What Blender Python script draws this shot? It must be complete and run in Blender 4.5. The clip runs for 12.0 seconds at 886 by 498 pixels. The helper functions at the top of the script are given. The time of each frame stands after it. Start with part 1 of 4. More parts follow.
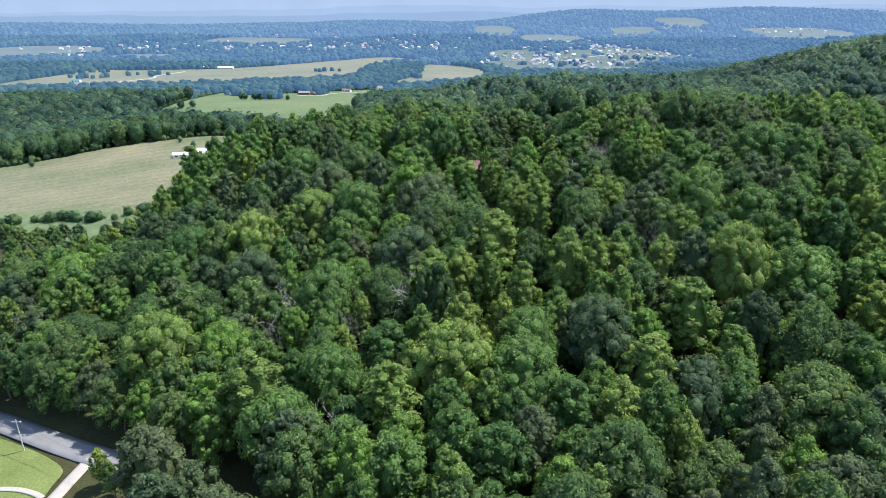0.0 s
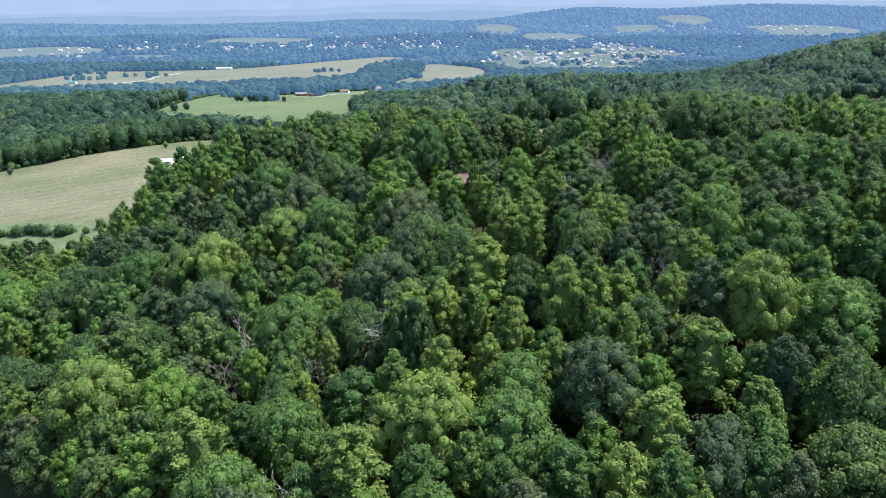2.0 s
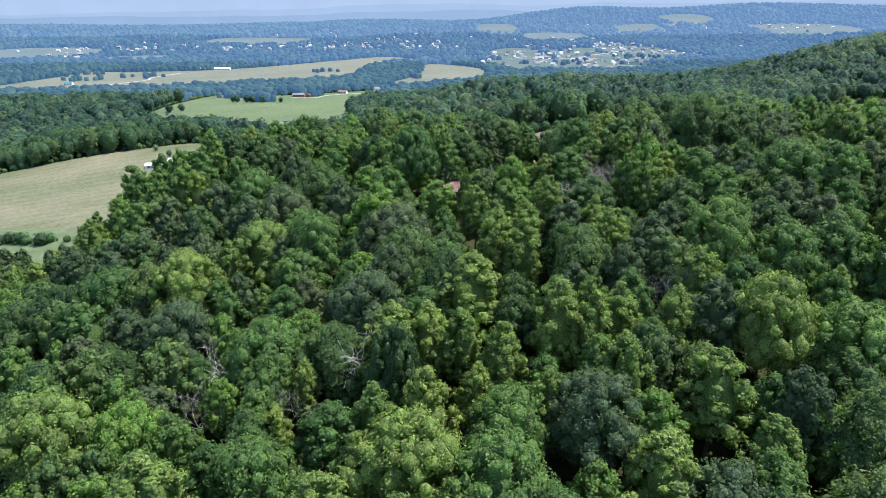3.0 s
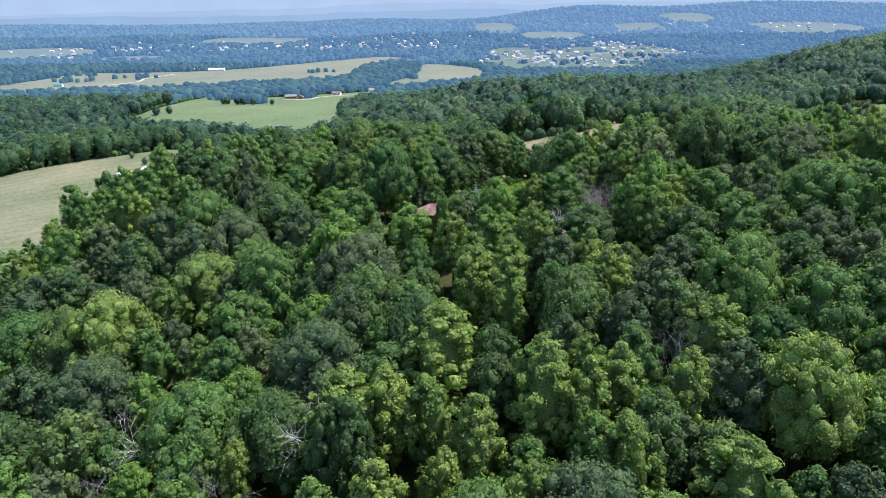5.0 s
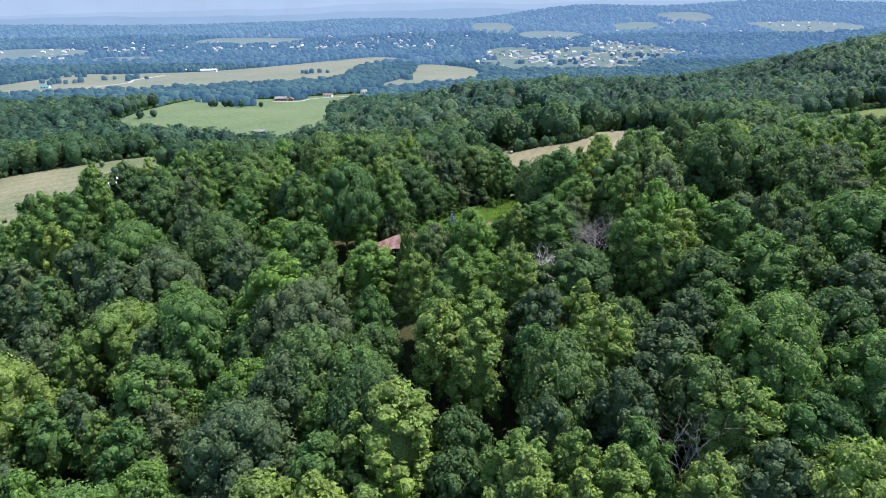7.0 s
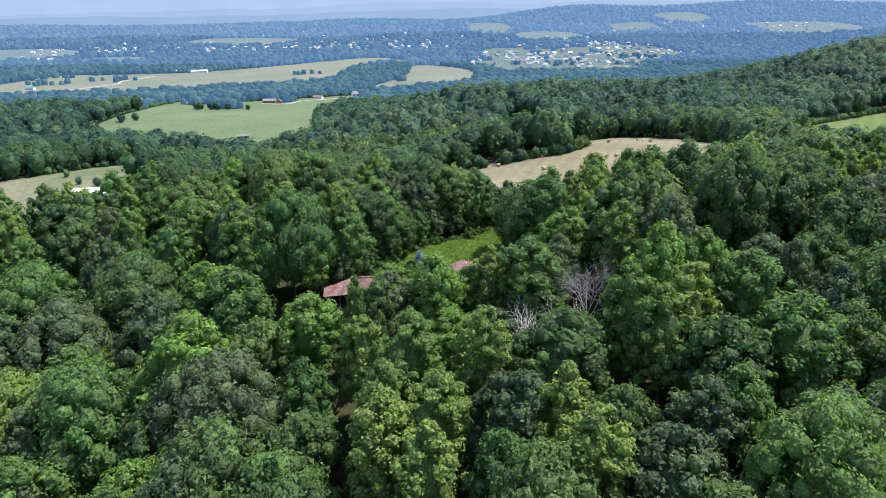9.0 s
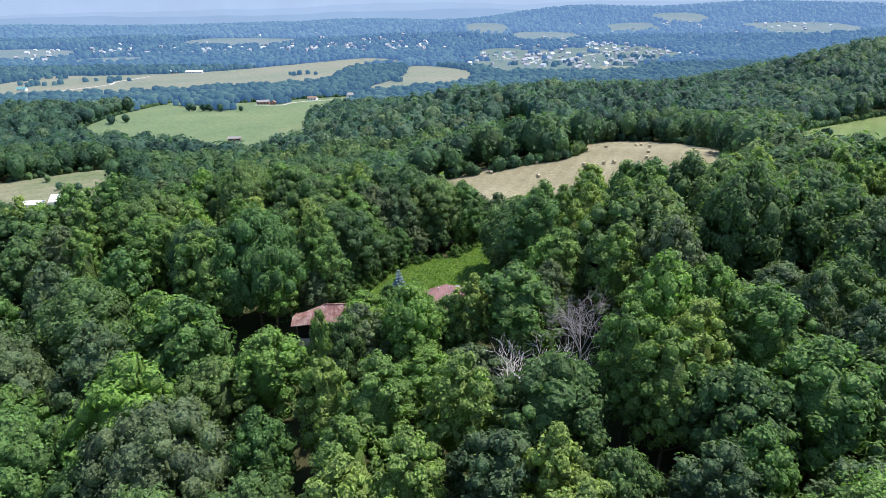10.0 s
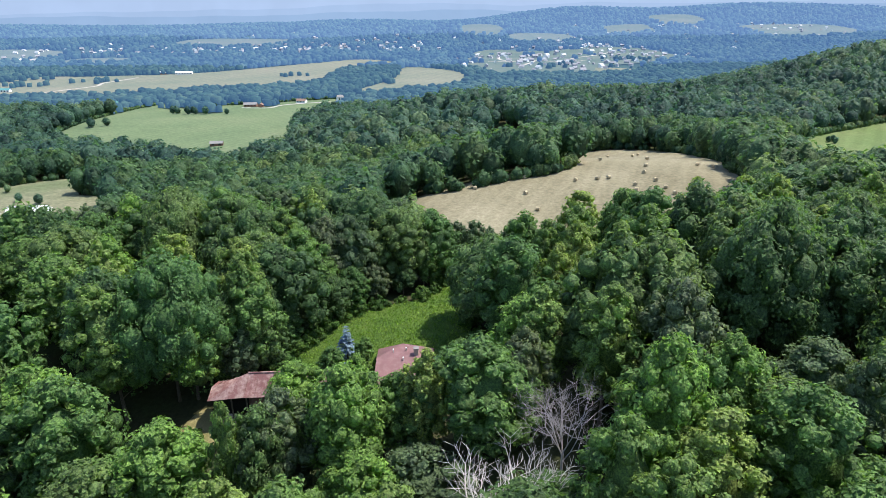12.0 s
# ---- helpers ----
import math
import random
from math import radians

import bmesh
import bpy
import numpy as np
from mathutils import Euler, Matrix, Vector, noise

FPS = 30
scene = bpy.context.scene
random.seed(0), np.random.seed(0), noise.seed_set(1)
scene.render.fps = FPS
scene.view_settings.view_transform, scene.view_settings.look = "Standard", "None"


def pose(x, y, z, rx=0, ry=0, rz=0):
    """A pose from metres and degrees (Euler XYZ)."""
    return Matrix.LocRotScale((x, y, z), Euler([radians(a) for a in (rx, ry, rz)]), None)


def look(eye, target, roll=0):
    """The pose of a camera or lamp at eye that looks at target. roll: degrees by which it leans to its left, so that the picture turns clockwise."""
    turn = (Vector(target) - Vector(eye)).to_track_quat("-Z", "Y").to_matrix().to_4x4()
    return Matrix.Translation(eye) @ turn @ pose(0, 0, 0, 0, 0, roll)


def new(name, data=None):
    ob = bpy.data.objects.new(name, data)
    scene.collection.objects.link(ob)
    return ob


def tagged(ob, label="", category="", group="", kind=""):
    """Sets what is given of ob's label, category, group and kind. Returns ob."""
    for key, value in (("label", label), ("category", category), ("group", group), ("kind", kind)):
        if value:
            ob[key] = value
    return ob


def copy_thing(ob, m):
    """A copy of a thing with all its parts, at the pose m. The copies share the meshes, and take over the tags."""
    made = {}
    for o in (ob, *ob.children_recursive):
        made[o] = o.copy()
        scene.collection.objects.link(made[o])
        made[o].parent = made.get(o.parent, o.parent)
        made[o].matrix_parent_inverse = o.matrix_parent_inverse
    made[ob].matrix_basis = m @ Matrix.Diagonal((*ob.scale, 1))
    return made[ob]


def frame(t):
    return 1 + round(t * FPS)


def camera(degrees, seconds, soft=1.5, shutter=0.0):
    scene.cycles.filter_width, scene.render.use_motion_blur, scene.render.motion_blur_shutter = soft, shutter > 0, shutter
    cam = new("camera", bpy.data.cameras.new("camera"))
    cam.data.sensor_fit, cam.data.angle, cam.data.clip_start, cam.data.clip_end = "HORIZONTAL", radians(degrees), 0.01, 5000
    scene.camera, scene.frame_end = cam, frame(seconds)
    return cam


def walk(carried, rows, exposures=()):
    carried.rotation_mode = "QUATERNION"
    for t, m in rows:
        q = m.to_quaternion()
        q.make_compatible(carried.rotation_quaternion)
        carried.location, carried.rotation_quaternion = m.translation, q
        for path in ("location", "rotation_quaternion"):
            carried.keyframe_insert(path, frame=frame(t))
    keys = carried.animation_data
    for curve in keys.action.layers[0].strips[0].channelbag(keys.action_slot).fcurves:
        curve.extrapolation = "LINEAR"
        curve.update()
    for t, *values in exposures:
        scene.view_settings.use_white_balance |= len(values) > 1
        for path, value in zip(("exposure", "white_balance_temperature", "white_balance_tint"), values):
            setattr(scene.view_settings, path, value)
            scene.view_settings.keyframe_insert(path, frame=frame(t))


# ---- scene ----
cam = camera(70.0, 12.0, soft=0.85)
# seconds, eye in metres, yaw, pitch and roll in degrees
PATH = [
    (0, 0.00, 0.00, 100.00, 0.000, -20.241, 0.121),
    (1, 2.70, 10.06, 100.00, 0.144, -20.281, 0.282),
    (2, 5.58, 21.03, 100.00, 0.239, -20.320, 0.419),
    (3, 8.62, 32.76, 100.00, 0.287, -20.357, 0.534),
    (4, 11.79, 45.08, 100.00, 0.295, -20.390, 0.626),
    (5, 15.06, 57.82, 100.00, 0.266, -20.418, 0.695),
    (6, 18.40, 70.82, 100.00, 0.205, -20.440, 0.742),
    (7, 21.78, 83.92, 100.00, 0.116, -20.454, 0.765),
    (8, 25.17, 96.95, 100.00, 0.002, -20.460, 0.765),
    (9, 28.54, 109.74, 100.00, -0.130, -20.455, 0.743),
    (10, 31.86, 122.13, 100.00, -0.277, -20.440, 0.698),
    (11, 35.11, 133.95, 100.00, -0.435, -20.412, 0.630),
    (12, 38.25, 145.04, 100.00, -0.599, -20.370, 0.539),
]
walk(cam, [(t, pose(x, y, z, 90 + pitch, roll, yaw)) for t, x, y, z, yaw, pitch, roll in PATH])

# ---------- world, sun ----------
SUN_ELEVATION, SUN_AZIMUTH = radians(63), radians(72)      # azimuth clockwise from +y
world = bpy.data.worlds.new("world")
scene.world = world
world.use_nodes = True
sky = world.node_tree.nodes.new("ShaderNodeTexSky")
sky.sky_type, sky.sun_disc = "NISHITA", False
sky.sun_elevation, sky.sun_rotation = SUN_ELEVATION, SUN_AZIMUTH
sky.altitude, sky.air_density, sky.dust_density = 300, 1.0, 0.6
world.node_tree.links.new(sky.outputs[0], world.node_tree.nodes["Background"].inputs[0])
world.node_tree.nodes["Background"].inputs[1].default_value = 0.185
sun = new("sun", bpy.data.lights.new("sun", "SUN"))
sun.data.energy, sun.data.angle, sun.data.color = 4.6, radians(0.6), (1.0, 0.95, 0.86)
toward_sun = Vector((math.sin(SUN_AZIMUTH) * math.cos(SUN_ELEVATION), math.cos(SUN_AZIMUTH) * math.cos(SUN_ELEVATION), math.sin(SUN_ELEVATION)))
sun.matrix_world = look(toward_sun * 300, (0, 0, 0))
scene.view_settings.exposure = 0.8

# ---------- materials ----------


def material(name):
    m = bpy.data.materials.new(name)
    m.use_nodes = True
    nt = m.node_tree
    nt.nodes.clear()
    out = nt.nodes.new("ShaderNodeOutputMaterial")
    return m, nt, out


def link(nt, a, b):
    nt.links.new(a, b)


def ramp(nt, fac, stops):
    r = nt.nodes.new("ShaderNodeValToRGB")
    els = r.color_ramp.elements
    while len(els) < len(stops):
        els.new(0.5)
    for e, (p, c) in zip(els, stops):
        e.position, e.color = p, (*c, 1)
    link(nt, fac, r.inputs[0])
    return r.outputs[0]


def noise_fac(nt, scale, detail=4.0, vector=None, rough=0.55):
    n = nt.nodes.new("ShaderNodeTexNoise")
    n.inputs["Scale"].default_value, n.inputs["Detail"].default_value, n.inputs["Roughness"].default_value = scale, detail, rough
    if vector is None:
        vector = nt.nodes.new("ShaderNodeNewGeometry").outputs["Position"]
    link(nt, vector, n.inputs["Vector"])
    return n.outputs["Fac"]


def mixed(nt, fac, a, b, mode="MIX"):
    m = nt.nodes.new("ShaderNodeMix")
    m.data_type, m.blend_type = "RGBA", mode
    for socket, v in ((m.inputs[0], fac), (m.inputs[6], a), (m.inputs[7], b)):
        if isinstance(v, (int, float)):
            socket.default_value = v
        elif isinstance(v, tuple):
            socket.default_value = (*v, 1)
        else:
            link(nt, v, socket)
    return m.outputs[2]


def principled(nt, out, colour, rough=0.8, metal=0.0, spec=0.3, bump=None, depth=0.1):
    b = nt.nodes.new("ShaderNodeBsdfPrincipled")
    b.inputs["Roughness"].default_value, b.inputs["Metallic"].default_value = rough, metal
    b.inputs["Specular IOR Level"].default_value = spec
    if isinstance(colour, tuple):
        b.inputs["Base Color"].default_value = (*colour, 1)
    else:
        link(nt, colour, b.inputs["Base Color"])
    if bump is not None:
        n = nt.nodes.new("ShaderNodeBump")
        n.inputs["Distance"].default_value = depth
        link(nt, bump, n.inputs["Height"])
        link(nt, n.outputs[0], b.inputs["Normal"])
    link(nt, b.outputs[0], out.inputs[0])
    return b


def plain(name, colour, rough=0.7, metal=0.0, vary=0.25, scale=1.5, depth=0.02):
    m, nt, out = material(name)
    f = noise_fac(nt, scale)
    dark = tuple(c * (1 - vary) for c in colour)
    light = tuple(min(1, c * (1 + vary)) for c in colour)
    fine = noise_fac(nt, scale * 9, 3)
    col = mixed(nt, 0.35, ramp(nt, f, [(0.3, dark), (0.7, light)]), ramp(nt, fine, [(0.3, dark), (0.7, light)]))
    principled(nt, out, col, rough, metal, 0.3, fine, depth)
    return m


def foliage(name, stops, per_tree=True, translucent=0.46, spread=0.34, leaf=0.22):
    """Leaves: colours between the stops from tree to tree, lighter and darker from spray to spray."""
    m, nt, out = material(name)
    geo = nt.nodes.new("ShaderNodeNewGeometry")
    if per_tree:
        which = nt.nodes.new("ShaderNodeObjectInfo").outputs["Random"]
    else:
        at = nt.nodes.new("ShaderNodeAttribute")
        at.attribute_name = "tint"
        which = at.outputs["Fac"]
    col = ramp(nt, which, stops)
    spray = ramp(nt, geo.outputs["Random Per Island"], [(0.0, (1 - spread,) * 3), (1.0, (1 + spread,) * 3)])
    col = mixed(nt, 1.0, col, spray, "MULTIPLY")
    patch = ramp(nt, noise_fac(nt, 0.35, 3), [(0.3, (0.8, 0.82, 0.9)), (0.7, (1.15, 1.15, 1.0))])
    col = mixed(nt, 1.0, col, patch, "MULTIPLY")
    fleck = ramp(nt, noise_fac(nt, 0.85 / leaf, 3, rough=0.75), [(0.36, (0.5, 0.53, 0.6)), (0.5, (1.0, 1.0, 1.0)), (0.64, (1.6, 1.55, 1.4))])
    col = mixed(nt, 1.0, col, fleck, "MULTIPLY")
    b = nt.nodes.new("ShaderNodeBsdfPrincipled")
    b.inputs["Roughness"].default_value, b.inputs["Specular IOR Level"].default_value = 0.55, 0.25
    link(nt, col, b.inputs["Base Color"])
    clump = nt.nodes.new("ShaderNodeBump")
    clump.inputs["Distance"].default_value, clump.inputs["Strength"].default_value = leaf * 1.6, 1.0
    link(nt, noise_fac(nt, 0.28 / leaf, 2), clump.inputs["Height"])
    n = nt.nodes.new("ShaderNodeBump")
    n.inputs["Distance"].default_value, n.inputs["Strength"].default_value = leaf * 1.0, 1.0
    link(nt, noise_fac(nt, 0.9 / leaf, 2), n.inputs["Height"])
    link(nt, clump.outputs[0], n.inputs["Normal"])
    link(nt, n.outputs[0], b.inputs["Normal"])
    t = nt.nodes.new("ShaderNodeBsdfTranslucent")
    link(nt, mixed(nt, 1.0, col, (1.15, 1.3, 0.6), "MULTIPLY"), t.inputs[0])
    mx = nt.nodes.new("ShaderNodeMixShader")
    mx.inputs[0].default_value = translucent
    link(nt, b.outputs[0], mx.inputs[1])
    link(nt, t.outputs[0], mx.inputs[2])
    link(nt, mx.outputs[0], out.inputs[0])
    return m


def distant(name, stops, haze_glow, scale=0.02):
    """The far country, a backdrop: dim colours, summer haze painted over as blue emission."""
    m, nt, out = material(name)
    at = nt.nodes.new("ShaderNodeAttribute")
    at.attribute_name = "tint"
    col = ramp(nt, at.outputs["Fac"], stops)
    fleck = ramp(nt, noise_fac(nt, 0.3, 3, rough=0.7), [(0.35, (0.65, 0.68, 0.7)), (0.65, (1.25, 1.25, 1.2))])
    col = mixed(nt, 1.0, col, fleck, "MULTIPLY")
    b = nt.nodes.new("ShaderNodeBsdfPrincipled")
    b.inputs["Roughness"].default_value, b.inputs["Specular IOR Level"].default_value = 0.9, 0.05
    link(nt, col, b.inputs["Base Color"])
    b.inputs["Emission Color"].default_value = (*haze_glow, 1)
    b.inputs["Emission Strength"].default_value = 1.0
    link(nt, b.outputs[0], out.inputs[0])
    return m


LEAVES = {
    "oak": foliage("oak_leaves", [(0.0, (0.067, 0.124, 0.050)), (0.5, (0.095, 0.160, 0.059)), (1.0, (0.137, 0.202, 0.071))]),
    "poplar": foliage("poplar_leaves", [(0.0, (0.133, 0.219, 0.065)), (0.6, (0.186, 0.264, 0.076)), (1.0, (0.235, 0.302, 0.084))]),
    "maple": foliage("maple_leaves", [(0.0, (0.080, 0.160, 0.055)), (0.6, (0.125, 0.214, 0.065)), (1.0, (0.162, 0.274, 0.065))]),
    "hickory": foliage("hickory_leaves", [(0.0, (0.070, 0.115, 0.062)), (0.6, (0.097, 0.147, 0.075)), (1.0, (0.132, 0.167, 0.089))]),
}
# Bluer than MID_LEAVES: distance haze is mixed into the leaf colour.
HAZED_WOOD_TINTS = [(0.0, (0.034, 0.080, 0.068)), (0.45, (0.060, 0.122, 0.086)), (0.8, (0.090, 0.154, 0.096)), (1.0, (0.128, 0.186, 0.104))]
HAZED_WOOD_LEAVES = foliage("woodland_leaves", HAZED_WOOD_TINTS, per_tree=False, leaf=0.6)
MID_LEAVES = foliage("edge_woodland_leaves", [(0.0, (0.040, 0.092, 0.052)), (0.45, (0.070, 0.138, 0.064)), (0.8, (0.104, 0.172, 0.068)), (1.0, (0.145, 0.208, 0.078))], per_tree=False, leaf=0.4)
SPRUCE_NEEDLES = foliage("blue_spruce_needles", [(0.0, (0.13, 0.19, 0.26)), (1.0, (0.17, 0.24, 0.31))], translucent=0.1)
SHRUB_LEAVES = foliage("shrub_leaves", [(0.0, (0.05, 0.11, 0.025)), (1.0, (0.09, 0.16, 0.035))])
BARK = plain("bark", (0.13, 0.105, 0.08), 0.9, vary=0.4, scale=3)
DEAD_WOOD = plain("bleached_wood", (0.56, 0.53, 0.49), 0.8, vary=0.25, scale=2)
TWIGS = plain("grey_twigs", (0.31, 0.285, 0.285), 0.85, vary=0.3, scale=2)

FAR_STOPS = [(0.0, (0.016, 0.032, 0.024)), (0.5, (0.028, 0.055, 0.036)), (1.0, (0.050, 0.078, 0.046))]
# Three distance bands; the painted haze glow grows with each.
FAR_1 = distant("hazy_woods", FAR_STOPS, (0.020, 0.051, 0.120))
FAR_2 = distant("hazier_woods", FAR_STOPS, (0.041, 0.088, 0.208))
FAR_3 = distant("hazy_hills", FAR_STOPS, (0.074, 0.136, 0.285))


# Pure emission: distance haze painted as a pale blue glow.
def haze_backdrop(name, haze_glow):
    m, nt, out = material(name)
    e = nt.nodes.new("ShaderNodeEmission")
    col = ramp(nt, noise_fac(nt, 0.004, 3), [(0.35, tuple(c * 0.97 for c in haze_glow)), (0.65, tuple(c * 1.03 for c in haze_glow))])
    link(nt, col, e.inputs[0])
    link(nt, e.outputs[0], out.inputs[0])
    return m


MOUNTAIN = haze_backdrop("mountain_haze", (0.196, 0.288, 0.440))
HORIZON_GLOW = haze_backdrop("horizon_haze_glow", (0.266, 0.352, 0.515))
MOUNTAIN_PALE = haze_backdrop("pale_mountain_haze", (0.236, 0.324, 0.482))


def earth(name, low, mid, high, scale, stripes=0.0, angle=0.0, haze_glow=(0, 0, 0), bump=0.1):
    m, nt, out = material(name)
    big = ramp(nt, noise_fac(nt, scale, 5), [(0.3, low), (0.5, mid), (0.72, high)])
    fine = ramp(nt, noise_fac(nt, scale * 25, 4, rough=0.7), [(0.3, (0.72, 0.72, 0.72)), (0.7, (1.25, 1.25, 1.25))])
    col = mixed(nt, 1.0, big, fine, "MULTIPLY")
    if stripes:
        geo = nt.nodes.new("ShaderNodeNewGeometry")
        mp = nt.nodes.new("ShaderNodeMapping")
        mp.inputs["Rotation"].default_value = (0, 0, radians(angle))
        link(nt, geo.outputs["Position"], mp.inputs["Vector"])
        w = nt.nodes.new("ShaderNodeTexWave")
        w.inputs["Scale"].default_value, w.inputs["Distortion"].default_value = stripes, 3.0
        w.inputs["Detail"].default_value, w.inputs["Detail Scale"].default_value = 3, 0.4
        link(nt, mp.outputs[0], w.inputs["Vector"])
        col = mixed(nt, 1.0, col, ramp(nt, w.outputs["Fac"], [(0.2, (0.95, 0.95, 0.94)), (0.8, (1.04, 1.04, 1.04))]), "MULTIPLY")
    b = principled(nt, out, col, 0.95, 0, 0.1, noise_fac(nt, scale * 40, 3), bump)
    # Haze over distant land is painted in as a bluish glow.
    if haze_glow != (0, 0, 0):
        b.inputs["Emission Color"].default_value = (*haze_glow, 1)
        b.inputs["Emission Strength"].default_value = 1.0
    return m


FLOOR = earth("forest_floor", (0.035, 0.045, 0.018), (0.05, 0.05, 0.024), (0.055, 0.075, 0.028), 0.06)
HAY = earth("mown_hay", (0.150, 0.132, 0.084), (0.188, 0.166, 0.108), (0.224, 0.200, 0.134), 0.03, 0.05, 25)
DRY_PASTURE = earth("dry_pasture", (0.104, 0.126, 0.068), (0.152, 0.154, 0.097), (0.192, 0.180, 0.120), 0.018, 0.03, 60)
# Last triple where given: blue haze painted in as emission.
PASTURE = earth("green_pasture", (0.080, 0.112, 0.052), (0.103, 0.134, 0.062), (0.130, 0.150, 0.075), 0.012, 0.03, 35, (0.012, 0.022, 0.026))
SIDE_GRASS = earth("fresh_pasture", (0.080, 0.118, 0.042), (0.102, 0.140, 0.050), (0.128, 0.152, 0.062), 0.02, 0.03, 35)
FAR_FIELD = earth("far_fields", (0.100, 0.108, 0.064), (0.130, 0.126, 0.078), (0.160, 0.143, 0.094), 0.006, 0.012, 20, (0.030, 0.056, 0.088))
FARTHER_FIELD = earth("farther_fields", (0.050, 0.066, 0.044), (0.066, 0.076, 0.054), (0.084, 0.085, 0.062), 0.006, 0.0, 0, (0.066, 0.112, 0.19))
VILLAGE_GRASS = earth("village_grass", (0.045, 0.062, 0.042), (0.062, 0.078, 0.052), (0.090, 0.094, 0.066), 0.012, haze_glow=(0.042, 0.076, 0.120))
MEADOW = earth("rough_meadow", (0.075, 0.145, 0.030), (0.110, 0.190, 0.036), (0.145, 0.215, 0.048), 0.35, bump=0.5)
LAWN = earth("mown_lawn", (0.12, 0.155, 0.05), (0.15, 0.19, 0.065), (0.19, 0.215, 0.085), 0.09)
VERGE = earth("bare_yard", (0.16, 0.15, 0.06), (0.22, 0.19, 0.09), (0.26, 0.22, 0.11), 0.3)
ASPHALT = plain("worn_asphalt", (0.19, 0.19, 0.20), 0.9, vary=0.12, scale=0.4, depth=0.01)
CONCRETE = plain("pale_concrete", (0.36, 0.335, 0.31), 0.9, vary=0.12, scale=0.6, depth=0.01)
WHITE_PAINT = plain("white_paint", (0.72, 0.72, 0.70), 0.6, vary=0.08)
BRICK_WALL = plain("brown_siding", (0.16, 0.09, 0.065), 0.85, vary=0.3)
BAY_SHADE = plain("painted_bay_shade", (0.02, 0.018, 0.016), 0.9)
STRAW = plain("straw", (0.40, 0.33, 0.21), 0.95, vary=0.25, scale=4)
WIRE = plain("wire", (0.25, 0.25, 0.26), 0.5, 0.6)
GREY_ROOF = plain("grey_shingle", (0.20, 0.19, 0.19), 0.9, vary=0.2)
BROWN_ROOF = plain("brown_shingle", (0.20, 0.13, 0.10), 0.9, vary=0.2)
TEAL_ROOF = plain("teal_metal_roof", (0.10, 0.26, 0.27), 0.5, 0.2)
BRICK = plain("red_brick", (0.30, 0.15, 0.11), 0.9, vary=0.2)
TAN_WALL = plain("tan_siding", (0.42, 0.36, 0.30), 0.8, vary=0.15)
m, nt, out = material("window_glass")
principled(nt, out, (0.03, 0.035, 0.04), 0.08, 0, 0.6)
GLASS = m


def rusty_roof(name, base, rust, amount):
    m, nt, out = material(name)
    f = noise_fac(nt, 0.9, 6, rough=0.7)
    col = ramp(nt, f, [(amount - 0.12, base), (amount, tuple(0.5 * (a + b) for a, b in zip(base, rust))), (amount + 0.12, rust)])
    fade = ramp(nt, noise_fac(nt, 0.25, 3), [(0.3, (0.82, 0.82, 0.82)), (0.7, (1.15, 1.13, 1.12))])
    principled(nt, out, mixed(nt, 1.0, col, fade, "MULTIPLY"), 0.6, 0.15, 0.3)
    return m


BARN_ROOF = rusty_roof("rusty_red_metal", (0.20, 0.095, 0.09), (0.40, 0.29, 0.265), 0.56)
HOUSE_ROOF = rusty_roof("faded_red_shingle", (0.175, 0.090, 0.092), (0.22, 0.13, 0.13), 0.58)

# ---------- the lie of the land ----------
# hills: x, y, spread, height
HILLS = [
    (75, 235, 82, 24.2), (0, 235, 60, 12.7), (70, 165, 45, 7.4), (-60, 215, 52, -1.9), (230, 240, 105, 29.9),
    (-30, 140, 45, 2.3), (-60, 100, 52, 0.8), (60, 100, 45, -5.7), (20, 290, 45, 1.9), (80, 310, 45, -15.9),
    (-110, 300, 60, 5.3), (-20, 265, 34, 1.4), (-60, 260, 38, 17.0), (40, 265, 30, 1.4), (110, 225, 38, 4.4),
    (-90, 190, 34, 7.9), (-80, 252, 24, 5.0), (-94, 233, 20, 7.5), (-140, 262, 38, -10.0),
]
SLOPES = [
    (-170, 470, 90, 6.0), (70, 380, 75, 28.0), (170, 450, 98, 14.5), (50, 690, 98, 21.4), (-50, 600, 82, 9.5),
    (200, 720, 112, 22.2), (430, 820, 135, 22.7), (680, 880, 172, 79.2), (300, 500, 112, 12.7), (0, 500, 82, -5.3),
    (-330, 800, 188, 9.1), (-130, 630, 68, -11.3), (-80, 400, 82, -0.1), (-300, 600, 150, -27.6), (-250, 560, 90, 28.7),
]
FAR_HILLS = [
    (900, 4150, 420, 85), (1900, 4300, 420, 80), (2500, 4100, 400, 70), (-300, 4000, 600, 25), (-2200, 3500, 700, 30),
    (250, 3300, 350, 25), (-900, 3000, 500, 22), (1500, 3100, 450, 22), (-1600, 2300, 400, 16), (-200, 2350, 300, 14),
]
def smooth(a, b, v):
    u = np.clip((v - a) / (b - a), 0, 1)
    return u * u * (3 - 2 * u)
def ground(x, y):
    x, y = np.asarray(x, float), np.asarray(y, float)
    z = 4 - 30 * smooth(250, 1050, y)
    for a, b, r, h in HILLS + SLOPES:
        z = z + h * np.exp(-((x - a) ** 2 + (y - b) ** 2) / (2 * r * r))
    far = smooth(1500, 2500, y)
    z = z + far * (6 * np.sin(x / 310 + y / 420) + 5 * np.sin(x / 170 - y / 260 + 1))
    z = z + 62 * smooth(2300, 4300, y) - 12 * smooth(1100, 1700, y)
    for a, b, r, h in FAR_HILLS:
        z = z + h * np.exp(-((x - a) ** 2 + (y - b) ** 2) / (2 * r * r))
    return z


def height(x, y):
    return float(ground(x, y))


# ---------- mesh helpers ----------


